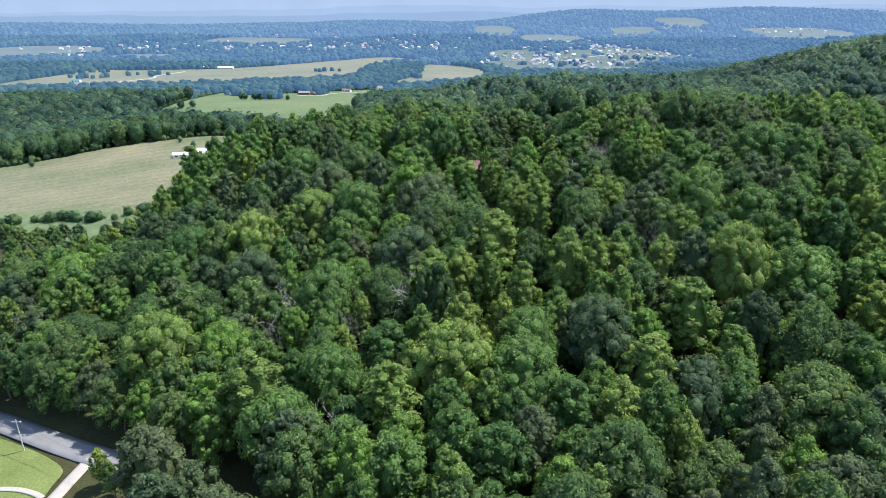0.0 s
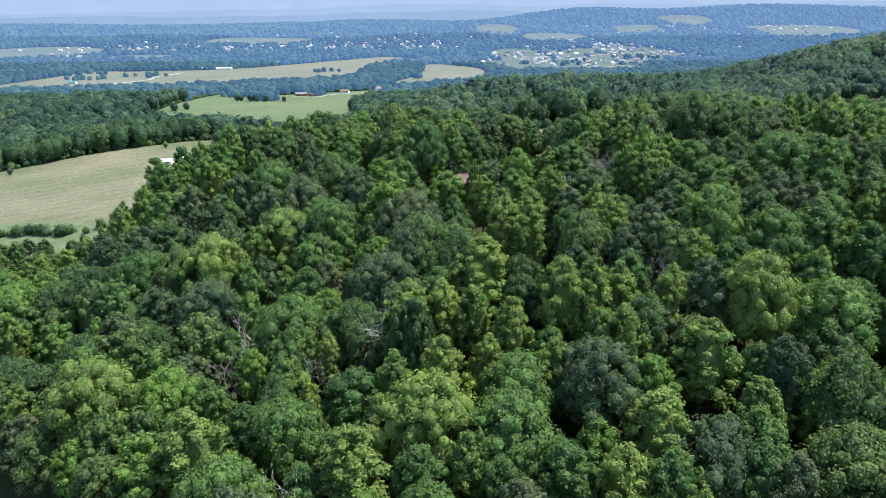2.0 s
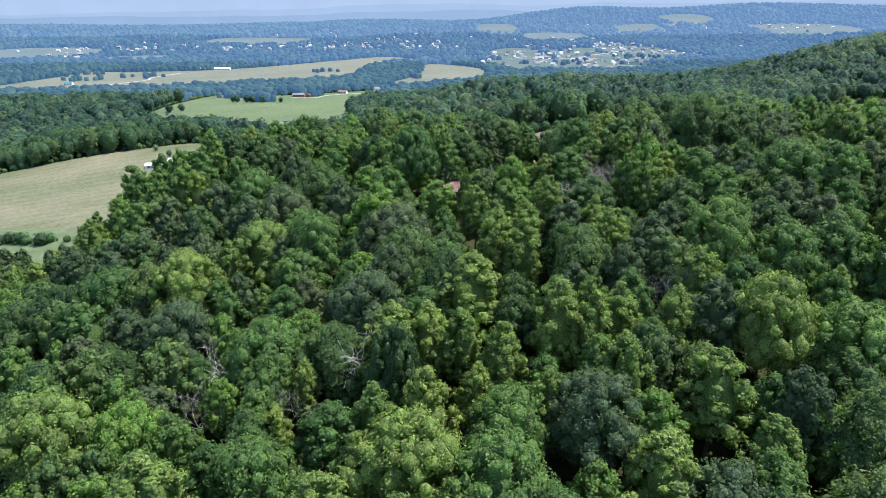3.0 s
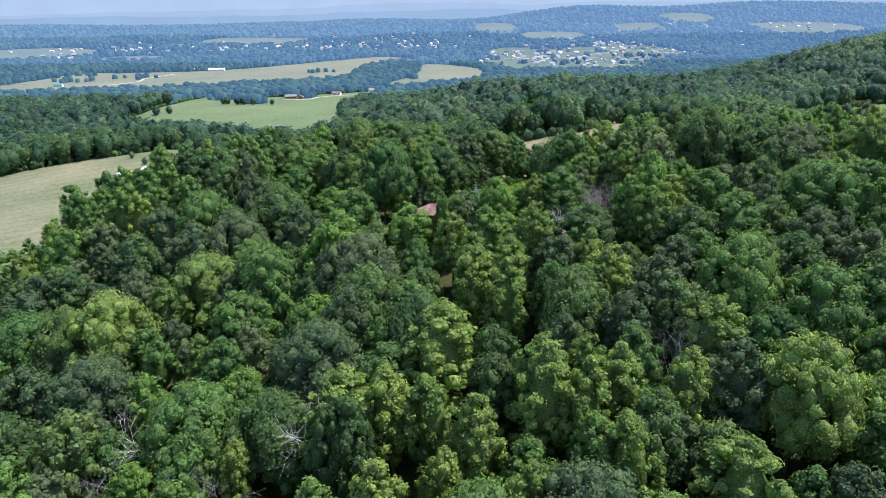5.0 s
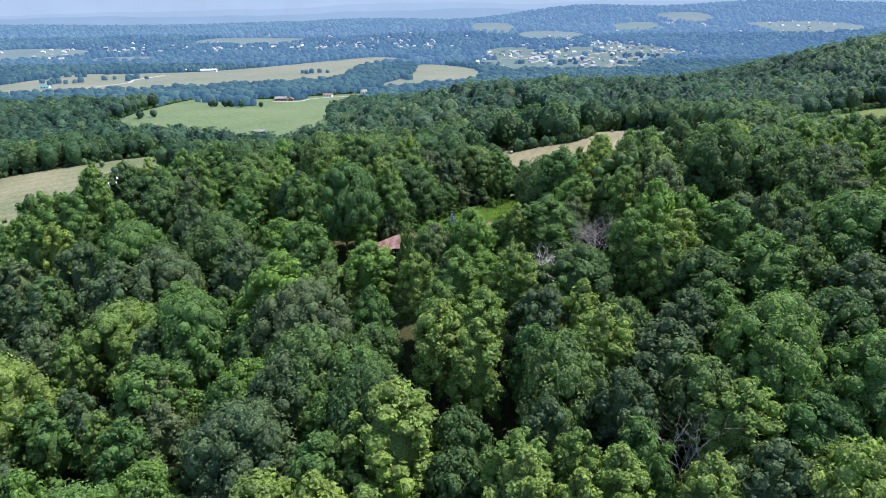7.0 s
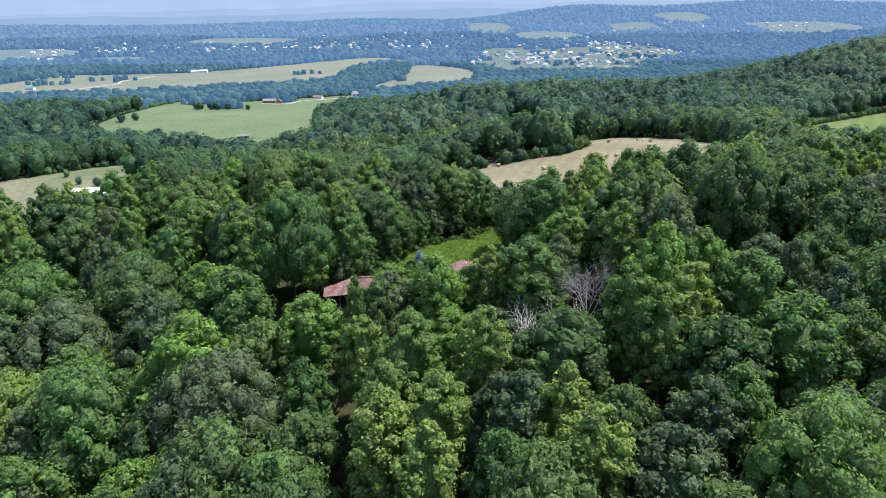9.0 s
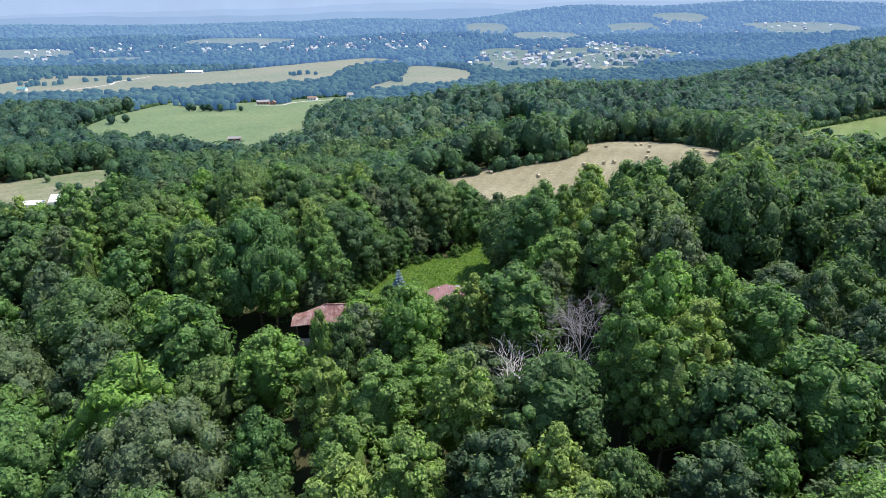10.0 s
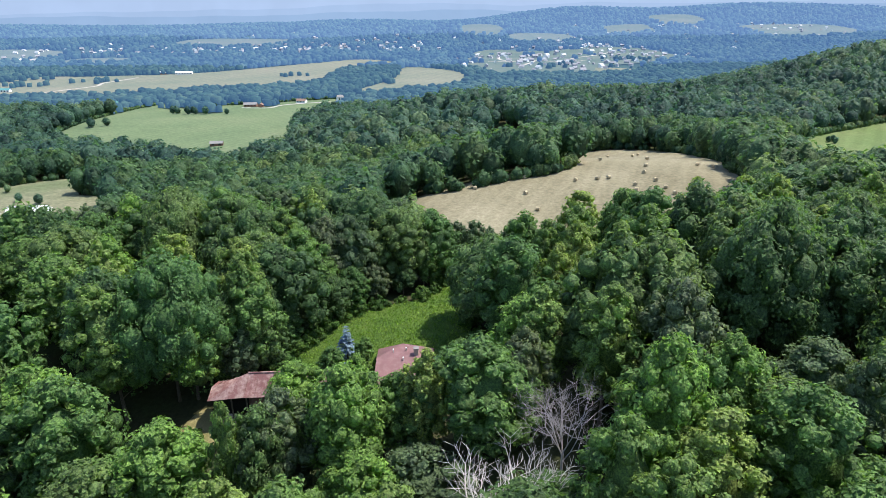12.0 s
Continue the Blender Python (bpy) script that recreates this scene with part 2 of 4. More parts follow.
def mesh_of(name, verts, faces, mat, tint=None, smooth_faces=False):
    """A mesh from arrays: faces are all of one size."""
    verts, faces = np.asarray(verts, np.float32), np.asarray(faces, np.int32)
    me = bpy.data.meshes.new(name)
    n, k = faces.shape
    me.vertices.add(len(verts))
    me.vertices.foreach_set("co", verts.ravel())
    me.loops.add(n * k)
    me.loops.foreach_set("vertex_index", faces.ravel())
    me.polygons.add(n)
    me.polygons.foreach_set("loop_start", np.arange(0, n * k, k, dtype=np.int32))
    me.update(calc_edges=True)
    me.materials.append(mat)
    if smooth_faces:
        me.polygons.foreach_set("use_smooth", np.ones(n, bool))
    if tint is not None:
        me.attributes.new("tint", "FLOAT", "POINT").data.foreach_set("value", np.asarray(tint, np.float32))
    me.validate()
    return me


def part(name, bm, mat, parent, label=""):
    """Link a bmesh (or a ready mesh) as one mesh object under its thing."""
    if isinstance(bm, bmesh.types.BMesh):
        me = bpy.data.meshes.new(name)
        bm.to_mesh(me)
        bm.free()
        me.materials.append(mat)
    else:
        me = bm
    ob = new(name, me)
    if parent is not None:
        ob.parent = parent
    if label:
        tagged(ob, label)
    return ob


def box(bm, x0, y0, z0, x1, y1, z1, bevel=0.0):
    r = bmesh.ops.create_cube(bm, size=1)
    bmesh.ops.scale(bm, vec=(x1 - x0, y1 - y0, z1 - z0), verts=r["verts"])
    bmesh.ops.translate(bm, vec=((x0 + x1) / 2, (y0 + y1) / 2, (z0 + z1) / 2), verts=r["verts"])
    if bevel:
        es = list({e for v in r["verts"] for e in v.link_edges})
        bmesh.ops.bevel(bm, geom=es, offset=bevel, segments=1, affect="EDGES")
    return bm


def solid(verts, faces, thick=0.0):
    """A bmesh from corners and faces, given thickness where asked."""
    bm = bmesh.new()
    vs = [bm.verts.new(v) for v in verts]
    for f in faces:
        bm.faces.new([vs[i] for i in f])
    bmesh.ops.recalc_face_normals(bm, faces=bm.faces)
    if thick:
        bmesh.ops.solidify(bm, geom=bm.faces[:], thickness=thick)
    return bm


def tubes(segments, sides=6):
    """Tapered tubes: each (start, end, radius at start, radius at end). Returns vertices and quads."""
    vs, fs = [], []
    for a, b, r0, r1 in segments:
        a, b = Vector(a), Vector(b)
        q = (b - a).to_track_quat("Z", "Y")
        n = len(vs)
        for p, r in ((a, r0), (b, r1)):
            for i in range(sides):
                w = 2 * math.pi * i / sides
                vs.append(p + q @ Vector((r * math.cos(w), r * math.sin(w), 0)))
        for i in range(sides):
            j = (i + 1) % sides
            fs.append((n + i, n + j, n + sides + j, n + sides + i))
    return vs, fs


# ---------- outlines of the open land ----------
def outline(points, steps=6):
    """A closed smooth line through the corners of a field."""
    p = np.array(points, float)
    res = []
    n = len(p)
    for i in range(n):
        a, b, c, d = p[i - 1], p[i], p[(i + 1) % n], p[(i + 2) % n]
        for u in np.arange(steps) / steps:
            res.append(0.5 * (2 * b + (c - a) * u + (2 * a - 5 * b + 4 * c - d) * u * u + (3 * b - a - 3 * c + d) * u ** 3))
    return np.array(res)


def within(poly, x, y):
    x, y = np.asarray(x, float), np.asarray(y, float)
    hit = np.zeros(x.shape, bool)
    for (x0, y0), (x1, y1) in zip(poly, np.roll(poly, -1, 0)):
        with np.errstate(divide="ignore", invalid="ignore"):
            hit ^= ((y0 > y) != (y1 > y)) & (x < (x1 - x0) * (y - y0) / (y1 - y0 + 1e-12) + x0)
    return hit


HAY_FIELD = outline([(30, 380), (52, 377), (69, 380), (86, 384), (95, 400), (100, 440), (106, 480), (117, 512), (134, 528), (153, 521), (171, 491), (168, 440), (158, 402), (150, 386), (146, 362), (128, 312), (95, 286), (60, 283), (34, 300), (19, 335)])
DRY_FIELD = outline([(-330, 330), (-335, 445), (-309, 462), (-257, 489), (-220, 507), (-189, 545), (-170, 540), (-169, 500), (-150, 494), (-125, 440), (-122, 395), (-145, 345), (-165, 312), (-205, 306), (-265, 290)])
LOW_FIELD = outline([(-262, 296), (-240, 318), (-195, 324), (-168, 318), (-150, 302), (-148, 290), (-165, 280), (-205, 280)])
GREEN_FIELD = outline([(-365, 805), (-390, 960), (-375, 1110), (-313, 1085), (-240, 1105), (-110, 1170), (-108, 985), (-118, 860), (-85, 660), (-136, 610), (-215, 700), (-300, 735)])
TAN_FIELD = outline([(-880, 1240), (-930, 1690), (-797, 1730), (-565, 1800), (-331, 2050), (-184, 2190), (-60, 2050), (-205, 1860), (-215, 1480), (-376, 1330), (-639, 1220)])
TAN_PATCH = outline([(-118, 1240), (-60, 1624), (-43, 1930), (95, 1770), (90, 1450), (-10, 1290)])
SIDE_FIELD = outline([(176, 400), (195, 450), (222, 500), (254, 527), (310, 592), (395, 650), (430, 640), (350, 535), (285, 460), (240, 395), (208, 345), (190, 335), (178, 355)])
CLEARING = outline([(68, 540), (72, 606), (92, 615), (100, 588), (90, 535)])
YARD = outline([(13, 236), (17, 245), (25, 254), (36, 260), (40, 275), (46, 270), (44, 252), (43, 236), (38, 220), (24, 219), (14, 232)])
BARN_YARD = outline([(-2, 218), (0, 226), (3, 228), (6, 221), (3, 214)])
HOME_LAWN = outline([(-135, 132), (-108, 125), (-85, 114), (-82, 107), (-86, 92), (-115, 90), (-140, 100)])
VILLAGE = outline([(130, 1850), (150, 2380), (250, 2580), (420, 2450), (600, 2560), (760, 2500), (800, 2200), (680, 2040), (480, 1900), (400, 1720), (210, 1660)])
VILLAGE_GREEN = outline([(330, 1700), (340, 1840), (470, 1880), (560, 1800), (480, 1700)])
FAR_OPEN = [
    outline([(-1500, 2000), (-1560, 2350), (-1250, 2420), (-1180, 2150)]),
    outline([(-1080, 2050), (-1060, 2230), (-880, 2230), (-900, 2040)]),
    outline([(-980, 2750), (-950, 3000), (-600, 3050), (-640, 2800)]),
    outline([(160, 3050), (180, 3400), (330, 3420), (330, 3080)]),
    outline([(360, 2850), (380, 3100), (620, 3180), (600, 2900)]),
    outline([(860, 3200), (880, 3500), (1080, 3520), (1050, 3250)]),
    outline([(1500, 3000), (1520, 3400), (1960, 3450), (1900, 3050)]),
    outline([(40, 3600), (60, 3900), (220, 3900), (200, 3600)]),
    outline([(1180, 3500), (1200, 3800), (1420, 3800), (1400, 3520)]),
]
OPEN_LAND = [HAY_FIELD, DRY_FIELD, LOW_FIELD, GREEN_FIELD, TAN_FIELD, TAN_PATCH, SIDE_FIELD, CLEARING, YARD, BARN_YARD, HOME_LAWN, VILLAGE_GREEN] + FAR_OPEN
ROAD_LINE = [(-190, 176), (-150, 153), (-118, 134.5), (-106, 128.8), (-94, 123), (-82, 117.5), (-70, 112.5), (-58, 107), (-45, 100), (-30, 89), (-10, 69)]


def off_line(line, x, y):
    """Distance from a bent line."""
    x, y = np.asarray(x, float), np.asarray(y, float)
    best = np.full(x.shape, 1e9)
    for (x0, y0), (x1, y1) in zip(line, line[1:]):
        u = np.clip(((x - x0) * (x1 - x0) + (y - y0) * (y1 - y0)) / ((x1 - x0) ** 2 + (y1 - y0) ** 2), 0, 1)
        best = np.minimum(best, np.hypot(x - x0 - u * (x1 - x0), y - y0 - u * (y1 - y0)))
    return best


def is_open(x, y):
    res = np.zeros(np.shape(x), bool)
    for poly in OPEN_LAND:
        res |= within(poly, x, y)
    return res


# ---------- ground ----------
def build_ground():
    cx, cy = 10.0, 60.0
    radii = np.r_[0.5, np.geomspace(6, 4950, 165)]
    turns = np.linspace(0, 2 * math.pi, 321)[:-1]
    r, w = np.meshgrid(radii, turns, indexing="ij")
    x, y = cx + r * np.sin(w), cy + r * np.cos(w)
    z = ground(x, y) + 0.12 * np.sin(x * 0.9) * np.sin(y * 0.8)
    for poly in OPEN_LAND:
        z = z - np.where(within(poly, x, y), 0.25, 0)
    n, k = r.shape
    i, j = np.meshgrid(np.arange(n - 1), np.arange(k), indexing="ij")
    a, b = i * k + j, i * k + (j + 1) % k
    faces = np.stack([a, a + k, b + k, b], -1).reshape(-1, 4)
    me = mesh_of("ground", np.stack([x, y, z], -1).reshape(-1, 3), faces[:, ::-1], FLOOR, smooth_faces=True)
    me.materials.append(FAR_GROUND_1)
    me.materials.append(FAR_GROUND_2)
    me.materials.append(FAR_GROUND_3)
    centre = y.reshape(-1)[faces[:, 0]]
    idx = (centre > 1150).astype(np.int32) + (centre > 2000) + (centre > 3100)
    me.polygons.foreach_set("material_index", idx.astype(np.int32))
    tagged(new("ground", me), "rolling ground under the woods and fields", "ground", kind="structure")


# Same dim earth in each; painted haze glow rises with distance.
FAR_GROUND_1 = earth("far_ground", (0.02, 0.04, 0.03), (0.03, 0.05, 0.03), (0.04, 0.06, 0.04), 0.01, haze_glow=(0.018, 0.048, 0.106))
FAR_GROUND_2 = earth("farther_ground", (0.02, 0.04, 0.03), (0.03, 0.05, 0.03), (0.04, 0.06, 0.04), 0.01, haze_glow=(0.034, 0.080, 0.190))
FAR_GROUND_3 = earth("farthest_ground", (0.02, 0.04, 0.03), (0.03, 0.05, 0.03), (0.04, 0.06, 0.04), 0.01, haze_glow=(0.068, 0.130, 0.275))
build_ground()


def build_field(name, poly, mat, label, lift=0.12, category="field"):
    """Open land draped on the ground, ring by ring from its middle to its edge."""
    c = poly.mean(0)
    u = np.linspace(0, 1, 22)[1:]
    xy = c + u[:, None, None] * (poly - c)
    dist = np.hypot(xy[..., 0], xy[..., 1])
    z = ground(xy[..., 0], xy[..., 1]) + lift + 0.0006 * dist
    n, k = xy.shape[:2]
    verts = np.concatenate([np.concatenate([xy, z[..., None]], -1).reshape(-1, 3), [[*c, height(*c) + lift + 0.0006 * math.hypot(*c)]]])
    i, j = np.meshgrid(np.arange(n - 1), np.arange(k), indexing="ij")
    a, b = i * k + j, i * k + (j + 1) % k
    quads = np.stack([a, b, b + k, a + k], -1).reshape(-1, 4)
    tri = [(n * k, (q + 1) % k, q) for q in range(k)]
    me = bpy.data.meshes.new(name)
    me.from_pydata([tuple(v) for v in verts], [], [tuple(f) for f in quads] + tri)
    me.materials.append(mat)
    for p in me.polygons:
        p.use_smooth = True
    bm = bmesh.new()
    bm.from_mesh(me)
    bmesh.ops.recalc_face_normals(bm, faces=bm.faces)
    if sum(f.normal.z for f in bm.faces) < 0:
        bmesh.ops.reverse_faces(bm, faces=bm.faces)
    bm.to_mesh(me)
    bm.free()
    return tagged(new(name, me), label, category, kind="structure")


build_field("hay_field", HAY_FIELD, HAY, "mown tan hay field dotted with round bales")
build_field("dry_field", DRY_FIELD, DRY_PASTURE, "dry tan pasture beside the white barn")
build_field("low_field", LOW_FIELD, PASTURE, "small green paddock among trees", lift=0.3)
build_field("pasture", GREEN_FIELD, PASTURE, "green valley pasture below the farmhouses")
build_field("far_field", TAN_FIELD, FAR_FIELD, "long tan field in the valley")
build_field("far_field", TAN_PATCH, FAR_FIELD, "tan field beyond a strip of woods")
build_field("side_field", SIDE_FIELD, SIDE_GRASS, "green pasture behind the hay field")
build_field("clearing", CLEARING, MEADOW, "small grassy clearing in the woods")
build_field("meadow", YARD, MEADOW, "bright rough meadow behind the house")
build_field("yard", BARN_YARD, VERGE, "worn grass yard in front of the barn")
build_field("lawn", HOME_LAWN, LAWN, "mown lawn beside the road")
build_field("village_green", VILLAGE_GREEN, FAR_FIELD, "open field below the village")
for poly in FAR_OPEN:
    build_field("distant_field", poly, FARTHER_FIELD, "pale distant field with haze painted in as glow", lift=1.0)


def build_strip(name, line, width, mat, label, lift, category="road"):
    """A road laid along a bent line, with a slight camber and thickness."""
    p = np.array(line, float)
    fine = []
    for i in range(len(p) - 1):
        a, b, c, d = p[max(i - 1, 0)], p[i], p[i + 1], p[min(i + 2, len(p) - 1)]
        for u in np.arange(10) / 10:
            fine.append(0.5 * (2 * b + (c - a) * u + (2 * a - 5 * b + 4 * c - d) * u * u + (3 * b - a - 3 * c + d) * u ** 3))
    fine.append(p[-1])
    fine = np.array(fine)
    t = np.gradient(fine, axis=0)
    t /= np.linalg.norm(t, axis=1)[:, None]
    side = np.stack([-t[:, 1], t[:, 0]], -1)
    rows = []
    for s, dz in ((-0.5, -0.15), (-0.5, 0), (-0.25, 0.03), (0, 0.05), (0.25, 0.03), (0.5, 0), (0.5, -0.15)):
        xy = fine + side * s * width
        rows.append(np.c_[xy, ground(fine[:, 0], fine[:, 1]) * 0.4 + ground(xy[:, 0], xy[:, 1]) * 0.6 + lift + dz])
    v = np.stack(rows, 1)
    n, k = v.shape[:2]
    faces = [(i * k + j, i * k + j + 1, (i + 1) * k + j + 1, (i + 1) * k + j) for i in range(n - 1) for j in range(k - 1)]
    me = mesh_of(name, v.reshape(-1, 3), np.array(faces)[:, ::-1], mat)
    return tagged(new(name, me), label, category, kind="structure")


build_strip("road", ROAD_LINE, 5.6, ASPHALT, "worn grey asphalt country road", 0.30)
build_strip("driveway", [(-77.5, 114.5), (-78.6, 109), (-79.6, 103), (-80.5, 96), (-80, 88)], 3.0, CONCRETE, "pale concrete driveway off the road", 0.36, "driveway")
build_strip("footpath", [(-112, 104.5), (-98, 106.6), (-90, 106.6), (-84.5, 105.0), (-82, 103.6)], 1.2, CONCRETE, "pale concrete path across the lawn", 0.42, "path")


def build_mountains(name, dist, base, bumps, mat, label):
    """A far ridge, closed all round, as deep as it is high."""
    w = np.linspace(0, 2 * math.pi, 721)[:-1]
    top = base + sum(h * np.exp(-((((np.degrees(w) - a + 180) % 360) - 180) / s) ** 2) for a, s, h in bumps)
    top = top + 3 * np.sin(w * 37) + 2 * np.sin(w * 83 + 1)
    v = np.concatenate([np.stack([dist * np.sin(w), dist * np.cos(w), np.full_like(w, -250.0)], -1),
                        np.stack([(dist + 25) * np.sin(w), (dist + 25) * np.cos(w), top], -1),
                        np.stack([(dist + 50) * np.sin(w), (dist + 50) * np.cos(w), np.full_like(w, -250.0)], -1)])
    k = len(w)
    j = np.arange(k)
    f = np.concatenate([np.stack([j + o, (j + 1) % k + o, (j + 1) % k + o + k, j + o + k], -1) for o in (0, k)])
    tagged(new(name, mesh_of(name, v, f, mat)), label, "mountains", kind="structure")


build_mountains("backdrop", 4800, 96, [(2, 8, 30), (-8, 6, 12), (22, 9, 45), (34, 5, 30), (-28, 9, 10)], MOUNTAIN, "mountains along the horizon painted as glowing blue haze")
build_mountains("backdrop", 4900, 120, [(-2, 10, 55), (30, 12, 40), (14, 6, 35), (-20, 9, 15)], MOUNTAIN_PALE, "palest far mountains along the horizon painted as glowing haze")
# A glowing ring added for horizon haze; it covers the low sky.
build_mountains("backdrop", 4945, 700, [], HORIZON_GLOW, "added glowing backdrop for the pale haze above the horizon")

# ---------- trees ----------
rng = np.random.default_rng(7)


def crown_shape(radius, tall, lobes, cards, size, seed, pointed=0.0, droop=0.62):
    """A crown of leaf sprays on a body of many small swellings. Its foot is at z = 0."""
    r = np.random.default_rng(seed)
    mid = 0.45 * tall
    up, down = tall - mid, mid * 1.05
    lean = r.normal(0, 0.08 * radius, 2)
    k = np.arange(lobes) + 0.5
    sz = 1 - (1 + droop) * k / lobes
    w = k * 2.399963 + r.normal(0, 0.3, lobes)
    flat = np.clip(1 - np.abs(sz) ** 2.3, 0, 1) ** (0.5 + 0.3 * pointed)
    wave = 1 + 0.12 * np.sin(2 * w + r.uniform(0, 6)) + 0.10 * np.sin(3 * w + r.uniform(0, 6)) + r.normal(0, 0.09, lobes)
    lr = radius * r.uniform(0.15, 0.31, lobes) * (1 - 0.1 * pointed)
    reach = np.clip(radius * flat * wave - 0.7 * lr, 0, None)
    hz = mid + np.where(sz > 0, sz * up, sz * down) * r.uniform(0.88, 1.05, lobes) - 0.6 * lr * (sz > 0)
    centres = np.stack([reach * np.cos(w) + lean[0] * sz, reach * np.sin(w) + lean[1] * sz, hz], -1)
    radii = np.stack([lr, lr, lr * r.uniform(0.85, 1.2, lobes)], -1)
    share = lr ** 2
    pick = r.choice(lobes, int(cards * 2.8), p=share / share.sum())
    d = r.normal(size=(len(pick), 3)) + 0.6 * (centres[pick] - (0, 0, mid)) / radius + (0, 0, 0.3)
    d /= np.linalg.norm(d, axis=1)[:, None]
    p = centres[pick] + d * radii[pick] * r.uniform(0.92, 1.2, (len(pick), 1))
    inside = np.zeros(len(p), bool)
    for c, q in zip(centres, radii):
        inside |= (((p - c) / (q * 0.86)) ** 2).sum(1) < 1
    p, d = p[~inside][:cards], d[~inside][:cards]
    nrm = d + r.normal(0, 0.36, d.shape) + np.array([0, 0, 0.2])
    nrm /= np.linalg.norm(nrm, axis=1)[:, None]
    a = np.cross(nrm, r.normal(size=nrm.shape))
    a /= np.linalg.norm(a, axis=1)[:, None]
    b = np.cross(nrm, a)
    s = size * r.uniform(0.6, 1.35, (len(p), 1))
    k1, k2 = r.uniform(0.4, 0.75, (2, len(p), 1))
    v = np.stack([p - a * s * k1 - b * s * 0.4, p + a * s * k2 - b * s * 0.3 + nrm * s * 0.1, p + b * s * 0.75 + nrm * s * 0.1], 1).reshape(-1, 3)
    f = np.arange(len(v)).reshape(-1, 3)
    # the leafy swellings under the sprays, round a dark heart
    cv, cf = BALL
    vs, fs, n = [v], [f], len(v)
    for c, q in zip(centres, radii):
        vs.append(c + cv * q * r.uniform(0.68, 1.0, (len(cv), 1)))
        fs.append(cf + n)
        n += len(cv)
    cv, cf = LUMP
    heart = cv * np.array([radius * 0.62, radius * 0.62, 1.0])
    heart[:, 2] = mid + np.where(cv[:, 2] > 0, cv[:, 2] * up * 0.7, cv[:, 2] * down * 0.7)
    heart[:, :2] *= 1 - 0.3 * pointed * np.clip(cv[:, 2:3], 0, 1)
    return np.concatenate(vs + [heart]), np.concatenate(fs + [cf + n])


def ball():
    """Twenty faces round a swelling of leaves."""
    bm = bmesh.new()
    bmesh.ops.create_icosphere(bm, subdivisions=1, radius=1.0)
    bm.verts.index_update()
    v = np.array([tuple(q.co) for q in bm.verts])
    f = np.array([[q.index for q in face.verts] for face in bm.faces])
    bm.free()
    return v, f


BALL = ball()


def lump():
    """A rough ball of quads: six rings of eight, closed at the poles by narrow quads."""
    vs = []
    for i in range(5):
        e = math.pi * (i + 0.35) / 4.7
        for j in range(8):
            w = 2 * math.pi * (j + 0.5 * (i % 2)) / 8
            vs.append((math.sin(e) * math.cos(w), math.sin(e) * math.sin(w), math.cos(e)))
    fs = [(i * 8 + j, (i + 1) * 8 + j, (i + 1) * 8 + (j + 1) % 8, i * 8 + (j + 1) % 8) for i in range(4) for j in range(8)]
    fs += [(0, 1, 2, 3), (3, 4, 5, 0), (5, 6, 7, 0)]
    fs = [t for q in fs for t in ((q[0], q[1], q[2]), (q[0], q[2], q[3]))]
    return np.array(vs), np.array(fs)


LUMP = lump()

# kind: crown radius, crown height, foot of the crown, lobes, size of a spray, pointedness
KINDS = {
    "oak": (6.4, 16.0, 3.5, 84, 0.50, 0.0),
    "maple": (5.3, 16.5, 3.5, 78, 0.46, 0.2),
    "poplar": (4.3, 19.0, 4.0, 84, 0.42, 0.4),
    "hickory": (5.2, 16.5, 3.5, 76, 0.43, 0.25),
}
LABELS = {
    "oak": "broad green oak tree with a rounded leafy crown",
    "maple": "leafy bright green maple tree with a dense crown",
    "poplar": "tall yellowish-green tulip poplar with an upright crown",
    "hickory": "dull grey-green hickory tree with a ragged crown",
}


def trunk_mesh(kind, seed):
    radius, tall, foot, *_ = KINDS[kind]
    r = np.random.default_rng(seed)
    seg = [((0, 0, -1.5), (0, 0, 0.6), 0.42, 0.30), ((0, 0, 0.6), (0.1, 0.05, foot), 0.30, 0.22), ((0.1, 0.05, foot), (0.0, 0.1, foot + tall * 0.7), 0.22, 0.06)]
    for i in range(5):
        w, h = i * 2.4 + r.normal(0, 0.3), foot + tall * (0.02 + 0.08 * i) - 1.0
        a = (0.1, 0.05, h)
        b = (radius * 0.35 * math.cos(w), radius * 0.35 * math.sin(w), h + 1.3)
        c = (radius * 0.75 * math.cos(w + 0.2), radius * 0.75 * math.sin(w + 0.2), h + 2.8)
        seg += [(a, b, 0.12, 0.08), (b, c, 0.08, 0.03)]
    v, f = tubes(seg, 5)
    return mesh_of("trunk", v, f, BARK)


BROAD = 8.0           # crown radius of a wide old tree


def crown_mesh(kind, seed, cards, broad=False):
    radius, tall, foot, lobes, size, pointed = KINDS[kind]
    if broad:
        radius, lobes, pointed = BROAD, 125, 0.0
    if cards < 1500:
        lobes = int(0.7 * lobes)
    v, f = crown_shape(radius, tall, lobes, cards, size * 0.86 * (2300 / min(cards, 2300)) ** 0.4, seed, pointed=pointed)
    v[:, 2] += foot - 1.0
    return mesh_of("crown", v, f, LEAVES[kind], smooth_faces=True)


VARIANTS = 4
MASTER = {}
for ki, kind in enumerate(KINDS):
    for detail, cards in (("near", 2100), ("back", 1000)):
        for i in range(VARIANTS):
            MASTER[kind, detail, i] = (trunk_mesh(kind, 50 * ki + i), crown_mesh(kind, 100 * ki + i, cards))
    for i in range(2):
        MASTER[kind, "broad", i] = (trunk_mesh(kind, 50 * ki + 30 + i), crown_mesh(kind, 100 * ki + 60 + i, 4200, True))


